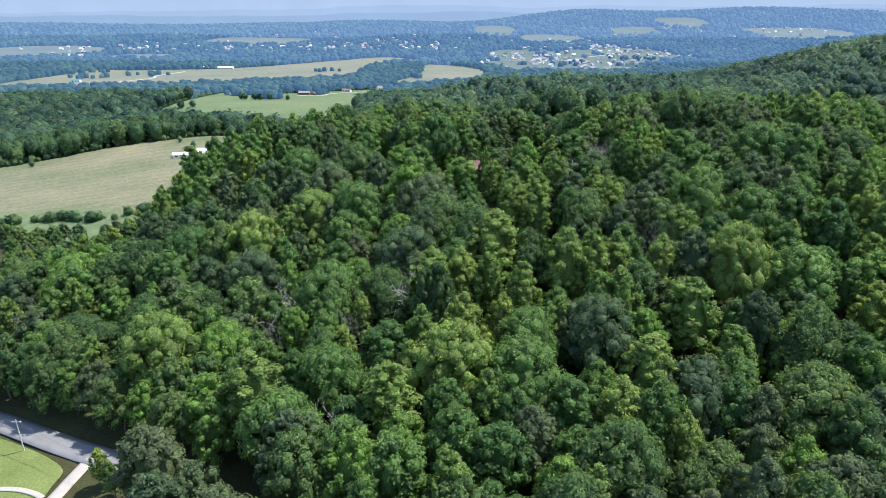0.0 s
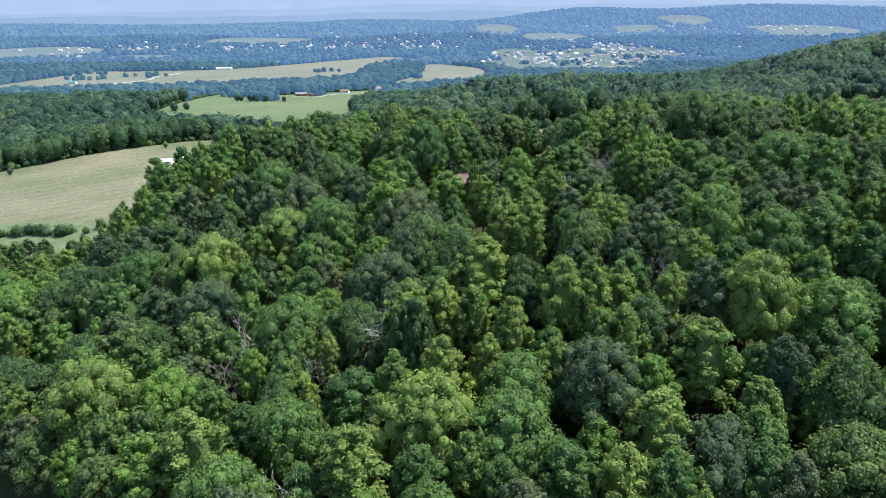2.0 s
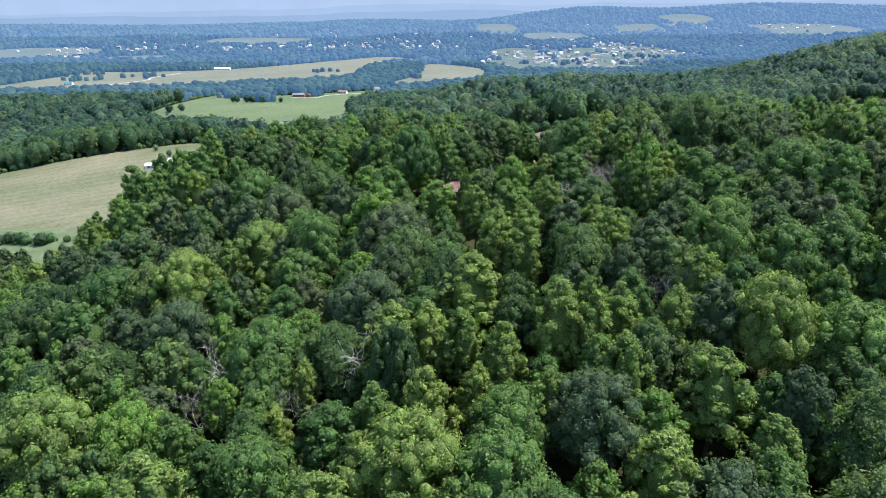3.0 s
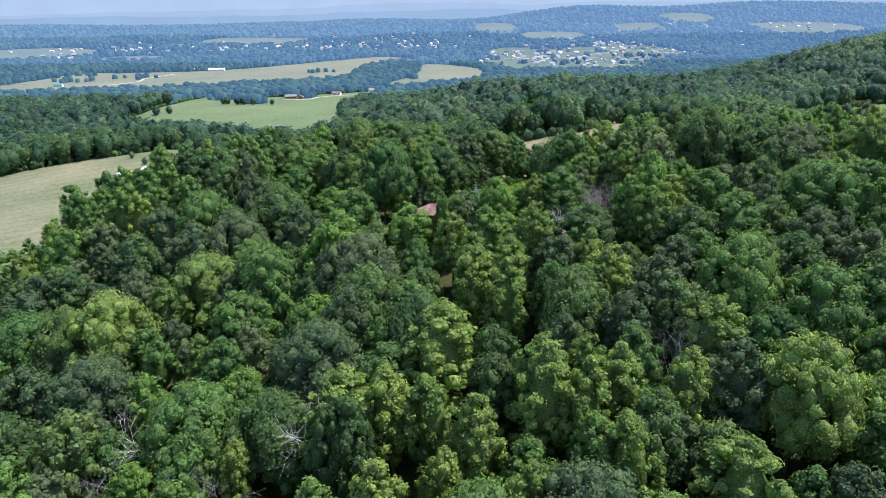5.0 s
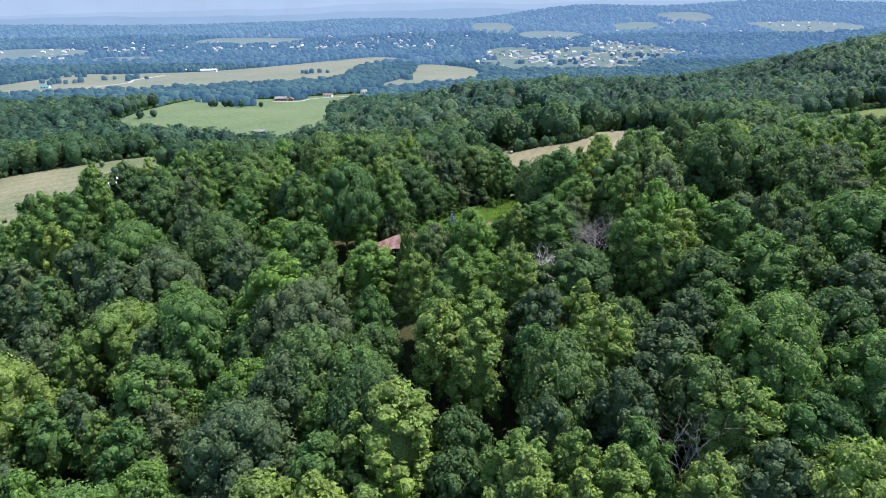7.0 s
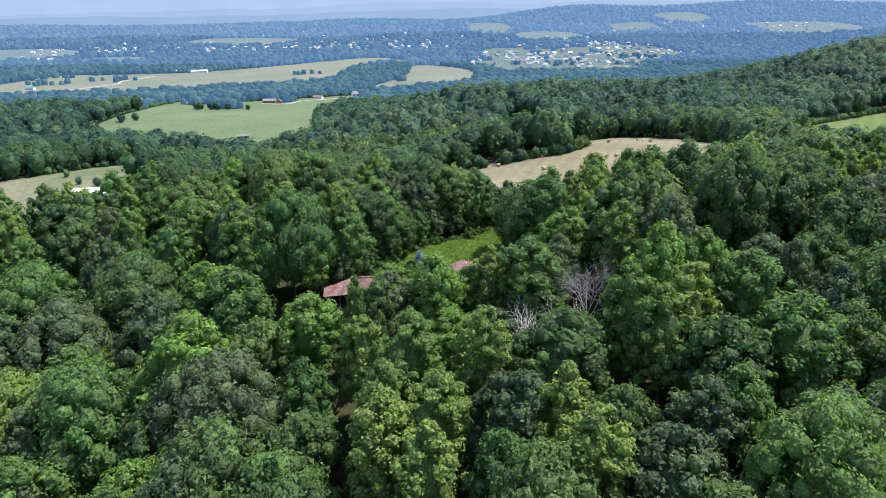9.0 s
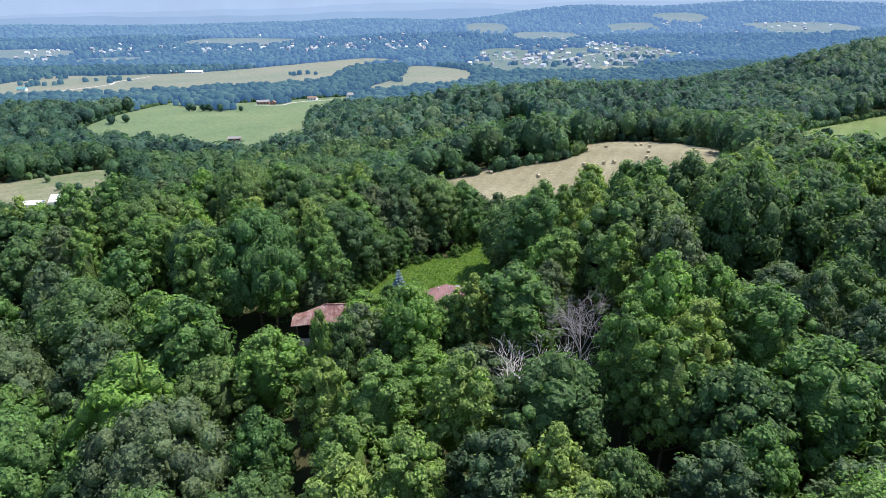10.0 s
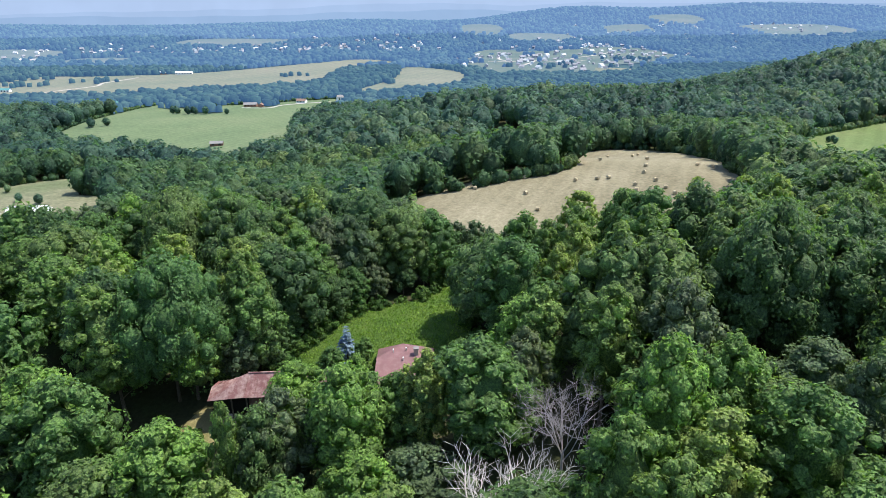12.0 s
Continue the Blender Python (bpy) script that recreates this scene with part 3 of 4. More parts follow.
def plant_tree(kind, x, y, scale=1.0, wide=1.0, near=True, variant=None, label="", sink=0.0):
    i = int(rng.integers(VARIANTS)) if variant is None else variant
    detail = "near" if near else "back"
    if scale * wide * KINDS[kind][0] > 7.0:
        detail, i, wide = "broad", i % 2, wide * KINDS[kind][0] / BROAD
    tm, cm = MASTER[kind, detail, i]
    root = new(kind + "_tree")
    root.matrix_world = Matrix.LocRotScale((x, y, height(x, y) - sink), Euler((rng.normal(0, 0.03), rng.normal(0, 0.03), rng.uniform(0, 6.28))), (scale * wide, scale * wide, scale))
    part("trunk", tm, None, root)
    part("crown", cm, None, root)
    return tagged(root, label or LABELS[kind], "tree", kind + " trees of the near woods")


def seen_zone(x, y, margin=25):
    return (np.abs(x - 12) < 0.74 * y + margin) & (y > 62)


def spots(x0, x1, y0, y1, step, seed):
    """Loose rows of places, shifted about at random."""
    r = np.random.default_rng(seed)
    gx, gy = np.meshgrid(np.arange(x0, x1, step), np.arange(y0, y1, step * 0.87))
    gx = gx + (np.arange(gx.shape[0]) % 2)[:, None] * step / 2
    return (gx + r.normal(0, 0.24 * step, gx.shape)).ravel(), (gy + r.normal(0, 0.24 * step, gx.shape)).ravel(), r


PLANTED = []          # x, y, radius of everything that keeps other trees off


def thing_tree(kind, x, y, scale=1.0, wide=1.0, label=""):
    PLANTED.append((x, y, KINDS[kind][0] * scale * wide * 0.8))
    return plant_tree(kind, x, y, scale, wide, True, None, label)


KEEP_CLEAR = [(45, 198, 6), (52, 202, 5), (-8, 144, 4), (-38.5, 149, 4), (-42, 138, 2), (-23, 101, 3), (53, 152, 2), (31, 228, 9), (10, 228, 10), (23, 236, 5), (-178, 458, 16), (163, 381, 10)]

# trees that stand out: x, y, radius of the crown
OAKS = [
    (-36, 255, 8.6), (4, 260, 8.6), (23, 271, 8.6), (27, 268, 7.5), (75, 245, 7.4), (100, 272, 8.6),
    (93, 238, 8.6), (112, 255, 8.6), (17, 207, 3.7), (-9, 206, 6.9), (-31, 221, 8.6), (8, 182, 5.3),
    (50, 177, 4.5), (66, 185, 6.2), (-15, 149, 7.6), (23, 154, 5.3), (74, 109, 8.3), (-89, 140, 8.6),
]
MAPLES = [
    (-7, 235, 8.6), (-15, 220, 8.6), (48, 237, 8.6), (85, 296, 6.2), (42, 206, 7.2), (64, 204, 5.9),
    (72, 206, 4.4), (57, 196, 5.4), (74, 196, 5.9), (27, 201, 5.8), (6, 206, 8.6), (-25, 192, 8.6),
    (8, 190, 4.3), (66, 177, 4.3), (76, 184, 6.4), (56, 187, 4.5), (-30, 152, 8.2), (4, 158, 6.0),
    (34, 150, 7.0), (8, 173, 6.0), (81, 161, 7.3), (95, 192, 8.3), (-51, 221, 8.1), (19, 129, 7.5),
    (68, 125, 8.0), (83, 139, 8.6), (-74, 178, 8.6), (-51, 132, 7.0), (16, 117, 8.6), (27, 110, 6.3),
    (-107, 170, 8.6), (-23, 120, 7.3), (-13, 129, 6.3), (-32, 107, 7.5),
]
POPLARS = [
    (4, 245, 3.7), (67, 268, 4.6), (61, 217, 5.1), (55, 221, 4.0), (24, 210, 4.0), (13, 205, 1.9),
    (20, 183, 4.3), (27, 179, 4.5), (34, 189, 4.4), (23, 191, 4.6), (43, 177, 4.0), (-41, 191, 8.6),
    (-49, 186, 4.1), (-55, 176, 8.6), (-4, 148, 6.2), (13, 158, 6.9), (43, 148, 4.6), (12, 147, 4.6),
    (21, 177, 4.9), (26, 171, 4.8), (45, 171, 4.8), (68, 164, 7.1), (60, 155, 5.0), (70, 143, 7.4),
    (54, 147, 4.3), (56, 130, 5.9), (-65, 130, 8.6), (-40, 113, 6.7), (-11, 109, 6.2), (1, 119, 8.6),
    (35, 107, 5.1), (43, 115, 6.0), (46, 101, 3.4),
]
HICKORIES = [
    (16, 210, 4.5), (66, 195, 4.9), (84, 207, 6.0), (83, 200, 3.7), (-5, 189, 8.6), (37, 179, 5.6),
    (60, 175, 4.9), (74, 171, 5.9), (-38, 209, 7.8), (-52, 160, 8.6), (-9, 162, 8.6), (54, 167, 6.4),
    (2, 139, 8.6), (35, 128, 8.6), (52, 111, 7.3), (18, 103, 5.5),
]
# tall trees by kind, place, height of the top above the datum and crown radius
TALL_WEST = [
    ("oak", 8, 289, 63, 6.5), ("maple", 19, 285, 61.5, 5.5), ("hickory", 27, 293, 57.5, 5), ("oak", -20, 272, 64.5, 7), ("oak", -3, 265, 67.3, 7), ("maple", -29, 266, 63.3, 6),
    ("oak", -33, 258, 63.4, 7), ("maple", -38, 256, 61.6, 6), ("poplar", 7, 239, 65.6, 3.6), ("maple", -3, 231, 67.2, 7.5), ("oak", -14, 235.5, 63.8, 6.5), ("maple", -28, 246.5, 61.6, 6.5),
    ("oak", -15, 268, 67, 7.5), ("maple", -14, 218, 58, 6), ("maple", -9.5, 211.5, 58.6, 6.5), ("maple", -11, 194, 58.4, 7), ("hickory", -21, 207.5, 56.5, 6),
]
TALL_EAST = [
    ("oak", 56, 266, 61.4, 4.5), ("poplar", 62, 249, 69.6, 4), ("maple", 72, 258, 69, 4.5), ("oak", 81, 243.5, 73, 6.5), ("oak", 84, 236.5, 74.3, 7), ("oak", 83, 224, 76, 7.5), ("oak", 90, 224, 73, 6.5), ("oak", 99, 232.5, 73.2, 7),
    ("poplar", 58.7, 214, 69.8, 4.2), ("maple", 60.7, 199, 70, 5), ("maple", 74, 213.5, 62.4, 4.5), ("maple", 42.5, 211, 64, 6.5), ("poplar", 51.5, 220, 66.4, 4.2), ("oak", 75, 202, 63.8, 5.5), ("poplar", 63.4, 193, 66.8, 4.5),
    ("poplar", 55, 192, 66.6, 4.2), ("hickory", 82, 208, 64.8, 5.5), ("poplar", 59, 188, 65.4, 4.2), ("oak", 98, 222, 72.3, 6.5), ("oak", 47.5, 243, 65, 7.5),
]
TALL_NEAR = [
    ("poplar", 30, 146, 51, 5), ("maple", 70, 153.5, 52.6, 5.5), ("oak", -2, 141, 44.5, 5), ("hickory", 70, 126, 43.6, 5), ("poplar", -41, 194.5, 48.4, 8.4), ("maple", 27, 208, 62.2, 5), ("maple", -32, 201, 49.5, 6.5), ("maple", 5, 206, 56, 6), ("hickory", 36, 203.5, 54.5, 5), ("maple", 29, 201.5, 55, 5), ("maple", 49.5, 200, 53, 4), ("hickory", 40, 198.5, 51.5, 4.5),
    ("maple", 33.6, 213.5, 57.8, 4.5), ("maple", 19, 220, 56, 4),
]
for kind, tx, ty, top, tr in TALL_WEST + TALL_EAST + TALL_NEAR:
    radius, tall, foot, *_ = KINDS[kind]
    size = (top - height(tx, ty)) / (tall + foot - 1)
    thing_tree(kind, tx, ty, size, tr / (radius * size))

for kind, rows in (("oak", OAKS), ("maple", MAPLES), ("poplar", POPLARS), ("hickory", HICKORIES)):
    for tx, ty, tr in rows:
        if any(math.hypot(tx - a, ty - b) < 0.55 * (tr + q) for a, b, q in PLANTED):
            continue
        base = KINDS[kind][0]
        size = min(1.15, max(0.9, 0.95 * (tr / base) ** 0.4))
        thing_tree(kind, tx, ty, size, tr / (base * size))

# trees close behind and beside the barn and house
for kind, tx, ty, size in (("maple", 8, 237, 1.0), ("oak", 11, 245, 1.05), ("maple", 14, 252, 1.0), ("hickory", 21, 261, 1.0), ("oak", 30, 267, 1.05), ("maple", 38, 270, 0.95), ("hickory", 27, 276, 1.0), ("maple", 36, 280, 0.9), ("maple", 0, 231, 1.0), ("oak", 5, 251, 1.1),
                           ("poplar", 10, 258, 1.0), ("hickory", 17, 261, 1.0), ("maple", 22, 229, 0.42), ("maple", 25.5, 225.5, 0.45), ("maple", 26, 233, 0.33), ("maple", 41, 224, 0.5), ("maple", 50, 222, 0.9),
                           ("hickory", 49, 216, 0.8), ("poplar", 36, 212, 0.8), ("maple", 30, 214, 0.7), ("maple", 26, 217.5, 0.55), ("maple", -1, 211, 0.55), ("hickory", 18.5, 208.5, 0.95), ("poplar", 16, 195, 0.95), ("oak", -3, 203, 0.95)):
    if not any(math.hypot(tx - a, ty - b) < 0.5 * q for a, b, q in PLANTED):
        thing_tree(kind, tx, ty, size * 0.92, 1.05)

# young growth that closes the wood along the meadow and behind the barn
for i, (tx, ty) in enumerate(((3, 233), (7, 233), (10, 236.5), (12.5, 241), (15, 246), (18.5, 250.5), (22, 255), (26, 258.5), (31, 262.5), (35, 267), (37, 272), (41, 277), (45.5, 274), (47, 268), (48, 262), (46.5, 256), (13, 249), (20, 258), (28, 266))):
    plant_tree(("maple", "hickory", "oak")[i % 3], tx, ty, 0.36 + 0.05 * (i * 7 % 4), 1.15)

# a row along the far side of the road, and a few in the hollow
for kind, tx, ty, size in (("maple", -102.5, 136, 0.85), ("oak", -94.5, 132.5, 0.9), ("maple", -88.5, 130, 0.8), ("hickory", -81, 126.5, 0.85), ("oak", -74, 123.5, 0.85), ("maple", -65, 119.5, 0.8), ("oak", -57, 115, 0.85), ("poplar", -70, 106, 0.45), ("poplar", -66.5, 103, 0.42),
                           ("maple", -48, 110, 0.85), ("oak", -111, 139, 1.0), ("oak", -118, 143, 1.0), ("maple", -99, 140, 1.05), ("hickory", -106, 147, 1.05), ("oak", -91, 136, 1.1), ("oak", 81, 131, 1.0), ("maple", 74, 123, 0.9), ("oak", 86, 122, 0.95)):
    thing_tree(kind, tx, ty, size, 1.0)

# the near woods
x, y, r = spots(-260, 330, 60, 300, 9.0, 11)
keep = seen_zone(x, y, np.where((x < 0) & (y < 180), 32, 12)) & ~is_open(x, y) & (off_line(ROAD_LINE, x, y) > 5.5) & ~((x < -68) & (y < 60 - 0.62 * x)) & ~((x < -50) & (y < 96)) & ~((x < -84) & (y < 68 - 0.56 * x))
for a, b, q in KEEP_CLEAR + PLANTED:
    keep &= np.hypot(x - a, y - b) > q + 1.5
keep &= ~((x > -6) & (x < 47) & (y > 196) & (y < 262))
x, y = x[keep], y[keep]
# stands of one kind or another
stand = np.sin(x / 19 + 1.3) + np.sin(y / 17 + 0.4 * np.sin(x / 23)) + r.normal(0, 0.9, x.shape)
for a, b, s in zip(x, y, stand):
    kind = "poplar" if s > 0.9 else "maple" if s > -0.1 else "oak" if s > -1.1 else "hickory"
    plant_tree(kind, a, b, r.uniform(0.9, 1.25) * (0.92 if kind == "poplar" else 1.0) * (0.55 if a < -130 and b > 240 else 0.7 if a < -98 and b > 185 else 0.62 if 30 < a < 100 and b > 268 else 0.75 if 36 < a < 75 and b > 250 else 0.95), r.uniform(0.82, 1.08), b < 250 and abs(a - 0.26 * b) < 80)
print("near trees", len(x))

# the middle distance: woods past counting
def woodland(name, x, y, scales, mat, label, shapes, category="woods"):
    r = np.random.default_rng(5)
    vs, fs, ts, n = [], [], [], 0
    z = ground(x, y)
    pick = r.integers(len(shapes), size=len(x))
    turn = r.uniform(0, 6.28, len(x))
    tone = np.clip(0.45 + 0.25 * np.sin(x / 60 + 2) * np.sin(y / 75) + r.normal(0, 0.26, len(x)), 0, 1)
    for i in range(len(x)):
        v, f = shapes[pick[i]]
        c, s = math.cos(turn[i]) * scales[i], math.sin(turn[i]) * scales[i]
        w = np.stack([v[:, 0] * c - v[:, 1] * s + x[i], v[:, 0] * s + v[:, 1] * c + y[i], v[:, 2] * scales[i] + z[i]], -1)
        vs.append(w)
        fs.append(f + n)
        ts.append(np.full(len(v), tone[i]))
        n += len(v)
    me = mesh_of(name, np.concatenate(vs), np.concatenate(fs), mat, np.concatenate(ts))
    return tagged(new(name, me), label, category, kind="stuff")


def wood_shape(seed, cards, size, radius=5.0, tall=10.0, foot=6.0, lobes=12):
    """A round crown for the woods farther off: rough swellings under a cover of sprays, on a plain stem."""
    r = np.random.default_rng(seed)
    cv, cf = LUMP
    vs, fs, n = [], [], 0
    mid = 0.45 * tall
    for i in range(2 if cards > 120 else 1):
        q = cv * r.uniform(0.84, 1.12, (len(cv), 1))
        w = r.uniform(0, 6.28)
        shift = np.array([math.cos(w), math.sin(w), 0]) * radius * 0.35 * i
        body = q * np.array([radius * 0.92, radius * 0.92, 1.0]) * (0.72 if i else 1.0)
        body[:, 2] = mid + np.where(cv[:, 2] > 0, q[:, 2] * (tall - mid) * 0.93, q[:, 2] * mid) * (0.8 if i else 1.0) + 0.12 * tall * i
        vs.append(body + shift)
        fs.append(cf + n)
        n += len(cv)
    d = r.normal(size=(cards, 3)) + (0, 0, 0.45)
    d /= np.linalg.norm(d, axis=1)[:, None]
    wob = 1 + 0.13 * np.sin(5 * np.arctan2(d[:, 1:2], d[:, :1]) + seed) + 0.10 * np.sin(9 * d[:, 2:3] + seed)
    p = d * np.array([radius, radius, 1.0]) * wob
    p[:, 2] = mid + np.where(d[:, 2] > 0, d[:, 2] * (tall - mid), d[:, 2] * mid) * wob[:, 0]
    nrm = d + r.normal(0, 0.4, d.shape) + (0, 0, 0.3)
    nrm /= np.linalg.norm(nrm, axis=1)[:, None]
    a = np.cross(nrm, r.normal(size=nrm.shape))
    a /= np.linalg.norm(a, axis=1)[:, None]
    b = np.cross(nrm, a)
    s = size * r.uniform(0.6, 1.3, (cards, 1))
    v = np.stack([p - a * s * 0.6 - b * s * 0.4, p + a * s * 0.6 - b * s * 0.35, p + b * s * 0.7], 1).reshape(-1, 3)
    vs.append(v)
    fs.append(np.arange(len(v)).reshape(-1, 3) + n)
    n += len(v)
    v = np.concatenate(vs)
    v[:, 2] += foot - 1
    stem_v, stem_f = tubes([((0, 0, -2), (0, 0, foot + 2), 0.4, 0.25)], 3)
    return np.concatenate([v, np.array([tuple(q) for q in stem_v])]), np.concatenate(fs + [np.array([t for q in stem_f for t in (q[:3], (q[0], q[2], q[3]))]) + n])


MID_SHAPES = [wood_shape(300 + i, 135, 1.3, 5.6, 13.5, 3.0) for i in range(7)]
BACK_SHAPES = [wood_shape(320 + i, 76, 1.55, 6.0, 13.5, 3.0) for i in range(8)]

LOW_SHAPES = [wood_shape(340 + i, 50, 2.2, 6.5, 13.0, 0.5) for i in range(4)]


def woods_at(x0, x1, y0, y1, step, seed, extra=None):
    x, y, r = spots(x0, x1, y0, y1, step, seed)
    keep = seen_zone(x, y, 18) & ~is_open(x, y)
    for a, b, q in KEEP_CLEAR:
        keep &= np.hypot(x - a, y - b) > q
    if extra is not None:
        keep &= extra(x, y)
    return x[keep], y[keep], r


x, y, r = woods_at(-330, 400, 300, 560, 9.0, 21)
keep = ~((x < -120) & (y < 335))
x, y = x[keep], y[keep]
woodland("woods", x, y, r.uniform(0.75, 1.2, len(x)), MID_LEAVES, "deciduous woods round the hay field and pasture", MID_SHAPES)
print("mid", len(x))
x, y, r = woods_at(-640, 860, 560, 1000, 11.5, 22)
woodland("woods", x, y, r.uniform(0.75, 1.45, len(x)), HAZED_WOOD_LEAVES, "dense green woods over the farther slopes", BACK_SHAPES)
print("back", len(x))


def dome(seed):
    r = np.random.default_rng(seed)
    vs = []
    for i, (rad, z) in enumerate(((1.0, 0.0), (0.86, 0.78))):
        for j in range(5):
            w = 2 * math.pi * (j + 0.5 * i) / 5
            q = rad * r.uniform(0.75, 1.2)
            vs.append((7.0 * q * math.cos(w), 7.0 * q * math.sin(w), 11 * z * r.uniform(0.8, 1.15) + 2))
    vs.append((r.normal(0, 1.5), r.normal(0, 1.5), 12.4 * r.uniform(0.92, 1.08)))
    fs = [t for j in range(5) for t in ((j, (j + 1) % 5, 5 + j), ((j + 1) % 5, 5 + (j + 1) % 5, 5 + j), (5 + j, 5 + (j + 1) % 5, 10))]
    return np.array(vs), np.array(fs)


DOMES = [dome(i) for i in range(6)]
# where the far houses stand
r = np.random.default_rng(12)
sites = []


def settle(x, y, sx, sy, count, gap):
    made = 0
    for _ in range(count * 12):
        if made >= count:
            break
        a, b = x + r.normal(0, sx), y + r.normal(0, sy)
        if all((a - p) ** 2 + (b - q) ** 2 > gap * gap for p, q in sites):
            sites.append((a, b))
            made += 1


# x, y, spread across, spread in depth, houses
for x, y, sx, sy, count in ((320, 2020, 95, 120, 40), (450, 1930, 70, 70, 18), (220, 2250, 70, 80, 16), (600, 2230, 120, 110, 34), (640, 2520, 100, 90, 28), (740, 2250, 70, 70, 14), (-520, 2600, 260, 120, 80),
                           (-1000, 2430, 180, 70, 36), (-300, 2900, 300, 200, 24), (-1400, 2900, 250, 150, 14), (1700, 3250, 240, 130, 36), (900, 3000, 300, 250, 26), (-1250, 2250, 120, 50, 10)):
    settle(x, y, sx, sy, count, 24)
SITES = np.array(sites)


def not_village(x, y):
    keep = ~(within(VILLAGE, x, y) & (np.sin(x / 31) * np.sin(y / 37) < 0.6))
    for a, b in SITES:
        keep &= ~((np.abs(x - a) < 17) & (y > b - 95) & (y < b + 14))
    return keep


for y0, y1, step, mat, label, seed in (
        (1000, 1900, 12.5, FAR_1, "valley woods with haze painted over as blue glow", 31),
        (1900, 3000, 17.5, FAR_2, "woods far across the valley under painted blue haze", 32),
        (3000, 4700, 27.0, FAR_3, "wooded hills in the distance painted with glowing blue haze", 33)):
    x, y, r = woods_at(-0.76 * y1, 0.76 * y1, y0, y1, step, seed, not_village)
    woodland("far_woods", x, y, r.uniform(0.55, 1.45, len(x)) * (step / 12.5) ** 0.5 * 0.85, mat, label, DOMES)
    print("far", len(x))

# lone trees and clumps in the open fields
LONE = [(-278, 1014, 30, 26), (-413, 996, 14, 6), (-359, 876, 9, 3), (-345, 890, 6, 2), (-207.9, 498.4, 1, 1), (-192, 480, 2, 1), (-178, 478, 2, 1), (-296, 447, 1, 1), (-235, 1105, 12, 6), (-205, 1085, 10, 5),
        (-330, 1075, 20, 10), (-700, 1600, 60, 8), (-820, 1500, 50, 8), (-880, 1650, 40, 8), (-300, 1700, 30, 5), (-110, 1820, 60, 26), (-60, 1500, 25, 8), (330, 1900, 80, 16), (600, 2100, 80, 20), (215, 455, 8, 3), (300, 560, 10, 3)]
r = np.random.default_rng(77)
lx, ly = [], []
for a, b, q, count in LONE:
    for _ in range(count):
        lx.append(a + r.normal(0, 0.5 * q))
        ly.append(b + r.normal(0, 0.5 * q))
lx, ly = np.array(lx), np.array(ly)
far = ly > 1000
woodland("field_trees", lx[~far], ly[~far], np.where(ly[~far] < 700, 0.36, 0.7) * r.uniform(0.8, 1.2, (~far).sum()), HAZED_WOOD_LEAVES, "rounded trees standing in the open fields", BACK_SHAPES, "trees")
woodland("field_trees", lx[far], ly[far], r.uniform(0.7, 1.2, far.sum()), FAR_1, "clumps of trees in the valley fields with painted haze", DOMES, "trees")

# undergrowth along the edges of the fields
ex, ey = [], []
r = np.random.default_rng(91)
for poly in (HAY_FIELD, DRY_FIELD, GREEN_FIELD, SIDE_FIELD):
    c = poly.mean(0)
    for (x0, y0), (x1, y1) in zip(poly, np.roll(poly, -1, 0)):
        n = max(1, int(math.hypot(x1 - x0, y1 - y0) / 3.2))
        for i in range(n):
            u = (i + r.random()) / n
            p = np.array([x0 + u * (x1 - x0), y0 + u * (y1 - y0)])
            out = (p - c) / np.linalg.norm(p - c)
            p = p + out * r.uniform(0.5, 4.0)
            if not (poly is HAY_FIELD and p[1] < 335):
                ex.append(p[0])
                ey.append(p[1])
ex, ey = np.array(ex), np.array(ey)
woodland("undergrowth", ex, ey, r.uniform(0.25, 0.5, len(ex)), MID_LEAVES, "low bushes along the edges of the fields", LOW_SHAPES, "bushes")

# shrubs round the meadow by the house
SHRUB = [mesh_of("leaves", *crown_shape(1.9, 3.2, 16, 420, 0.42, 900 + i), SHRUB_LEAVES) for i in range(3)]


def plant_shrub(x, y, size):
    root = new("shrub")
    root.matrix_world = Matrix.LocRotScale((x, y, height(x, y) - 0.3), Euler((0, 0, rng.uniform(0, 6.28))), (size, size, size * rng.uniform(0.8, 1.2)))
    v, f = tubes([((0, 0, -0.3), (0.1, 0, 1.6), 0.07, 0.04), ((0, 0, 0), (-0.4, 0.3, 1.5), 0.05, 0.03)], 5)
    part("stem", mesh_of("stem", v, f, BARK), None, root)
    part("leaves", SHRUB[int(rng.integers(3))], None, root)
    tagged(root, "leafy green shrub at the edge of the meadow", "shrub", "shrubs round the meadow")


for i, (x, y) in enumerate(YARD):
    if y > 233 and i % 2:
        c = YARD.mean(0)
        d = np.array([x, y]) - c
        d /= np.linalg.norm(d)
        plant_shrub(x + d[0] * rng.uniform(-0.3, 1.2), y + d[1] * rng.uniform(-0.3, 1.2), rng.uniform(0.6, 1.15))
for x, y in ((27.2, 230), (26.6, 226.5), (24.5, 231), (20.5, 231.5), (40.5, 226.5), (42.5, 229), (2.5, 222), (0.5, 219), (8.5, 219.5)):
    plant_shrub(x, y, rng.uniform(0.6, 0.95))

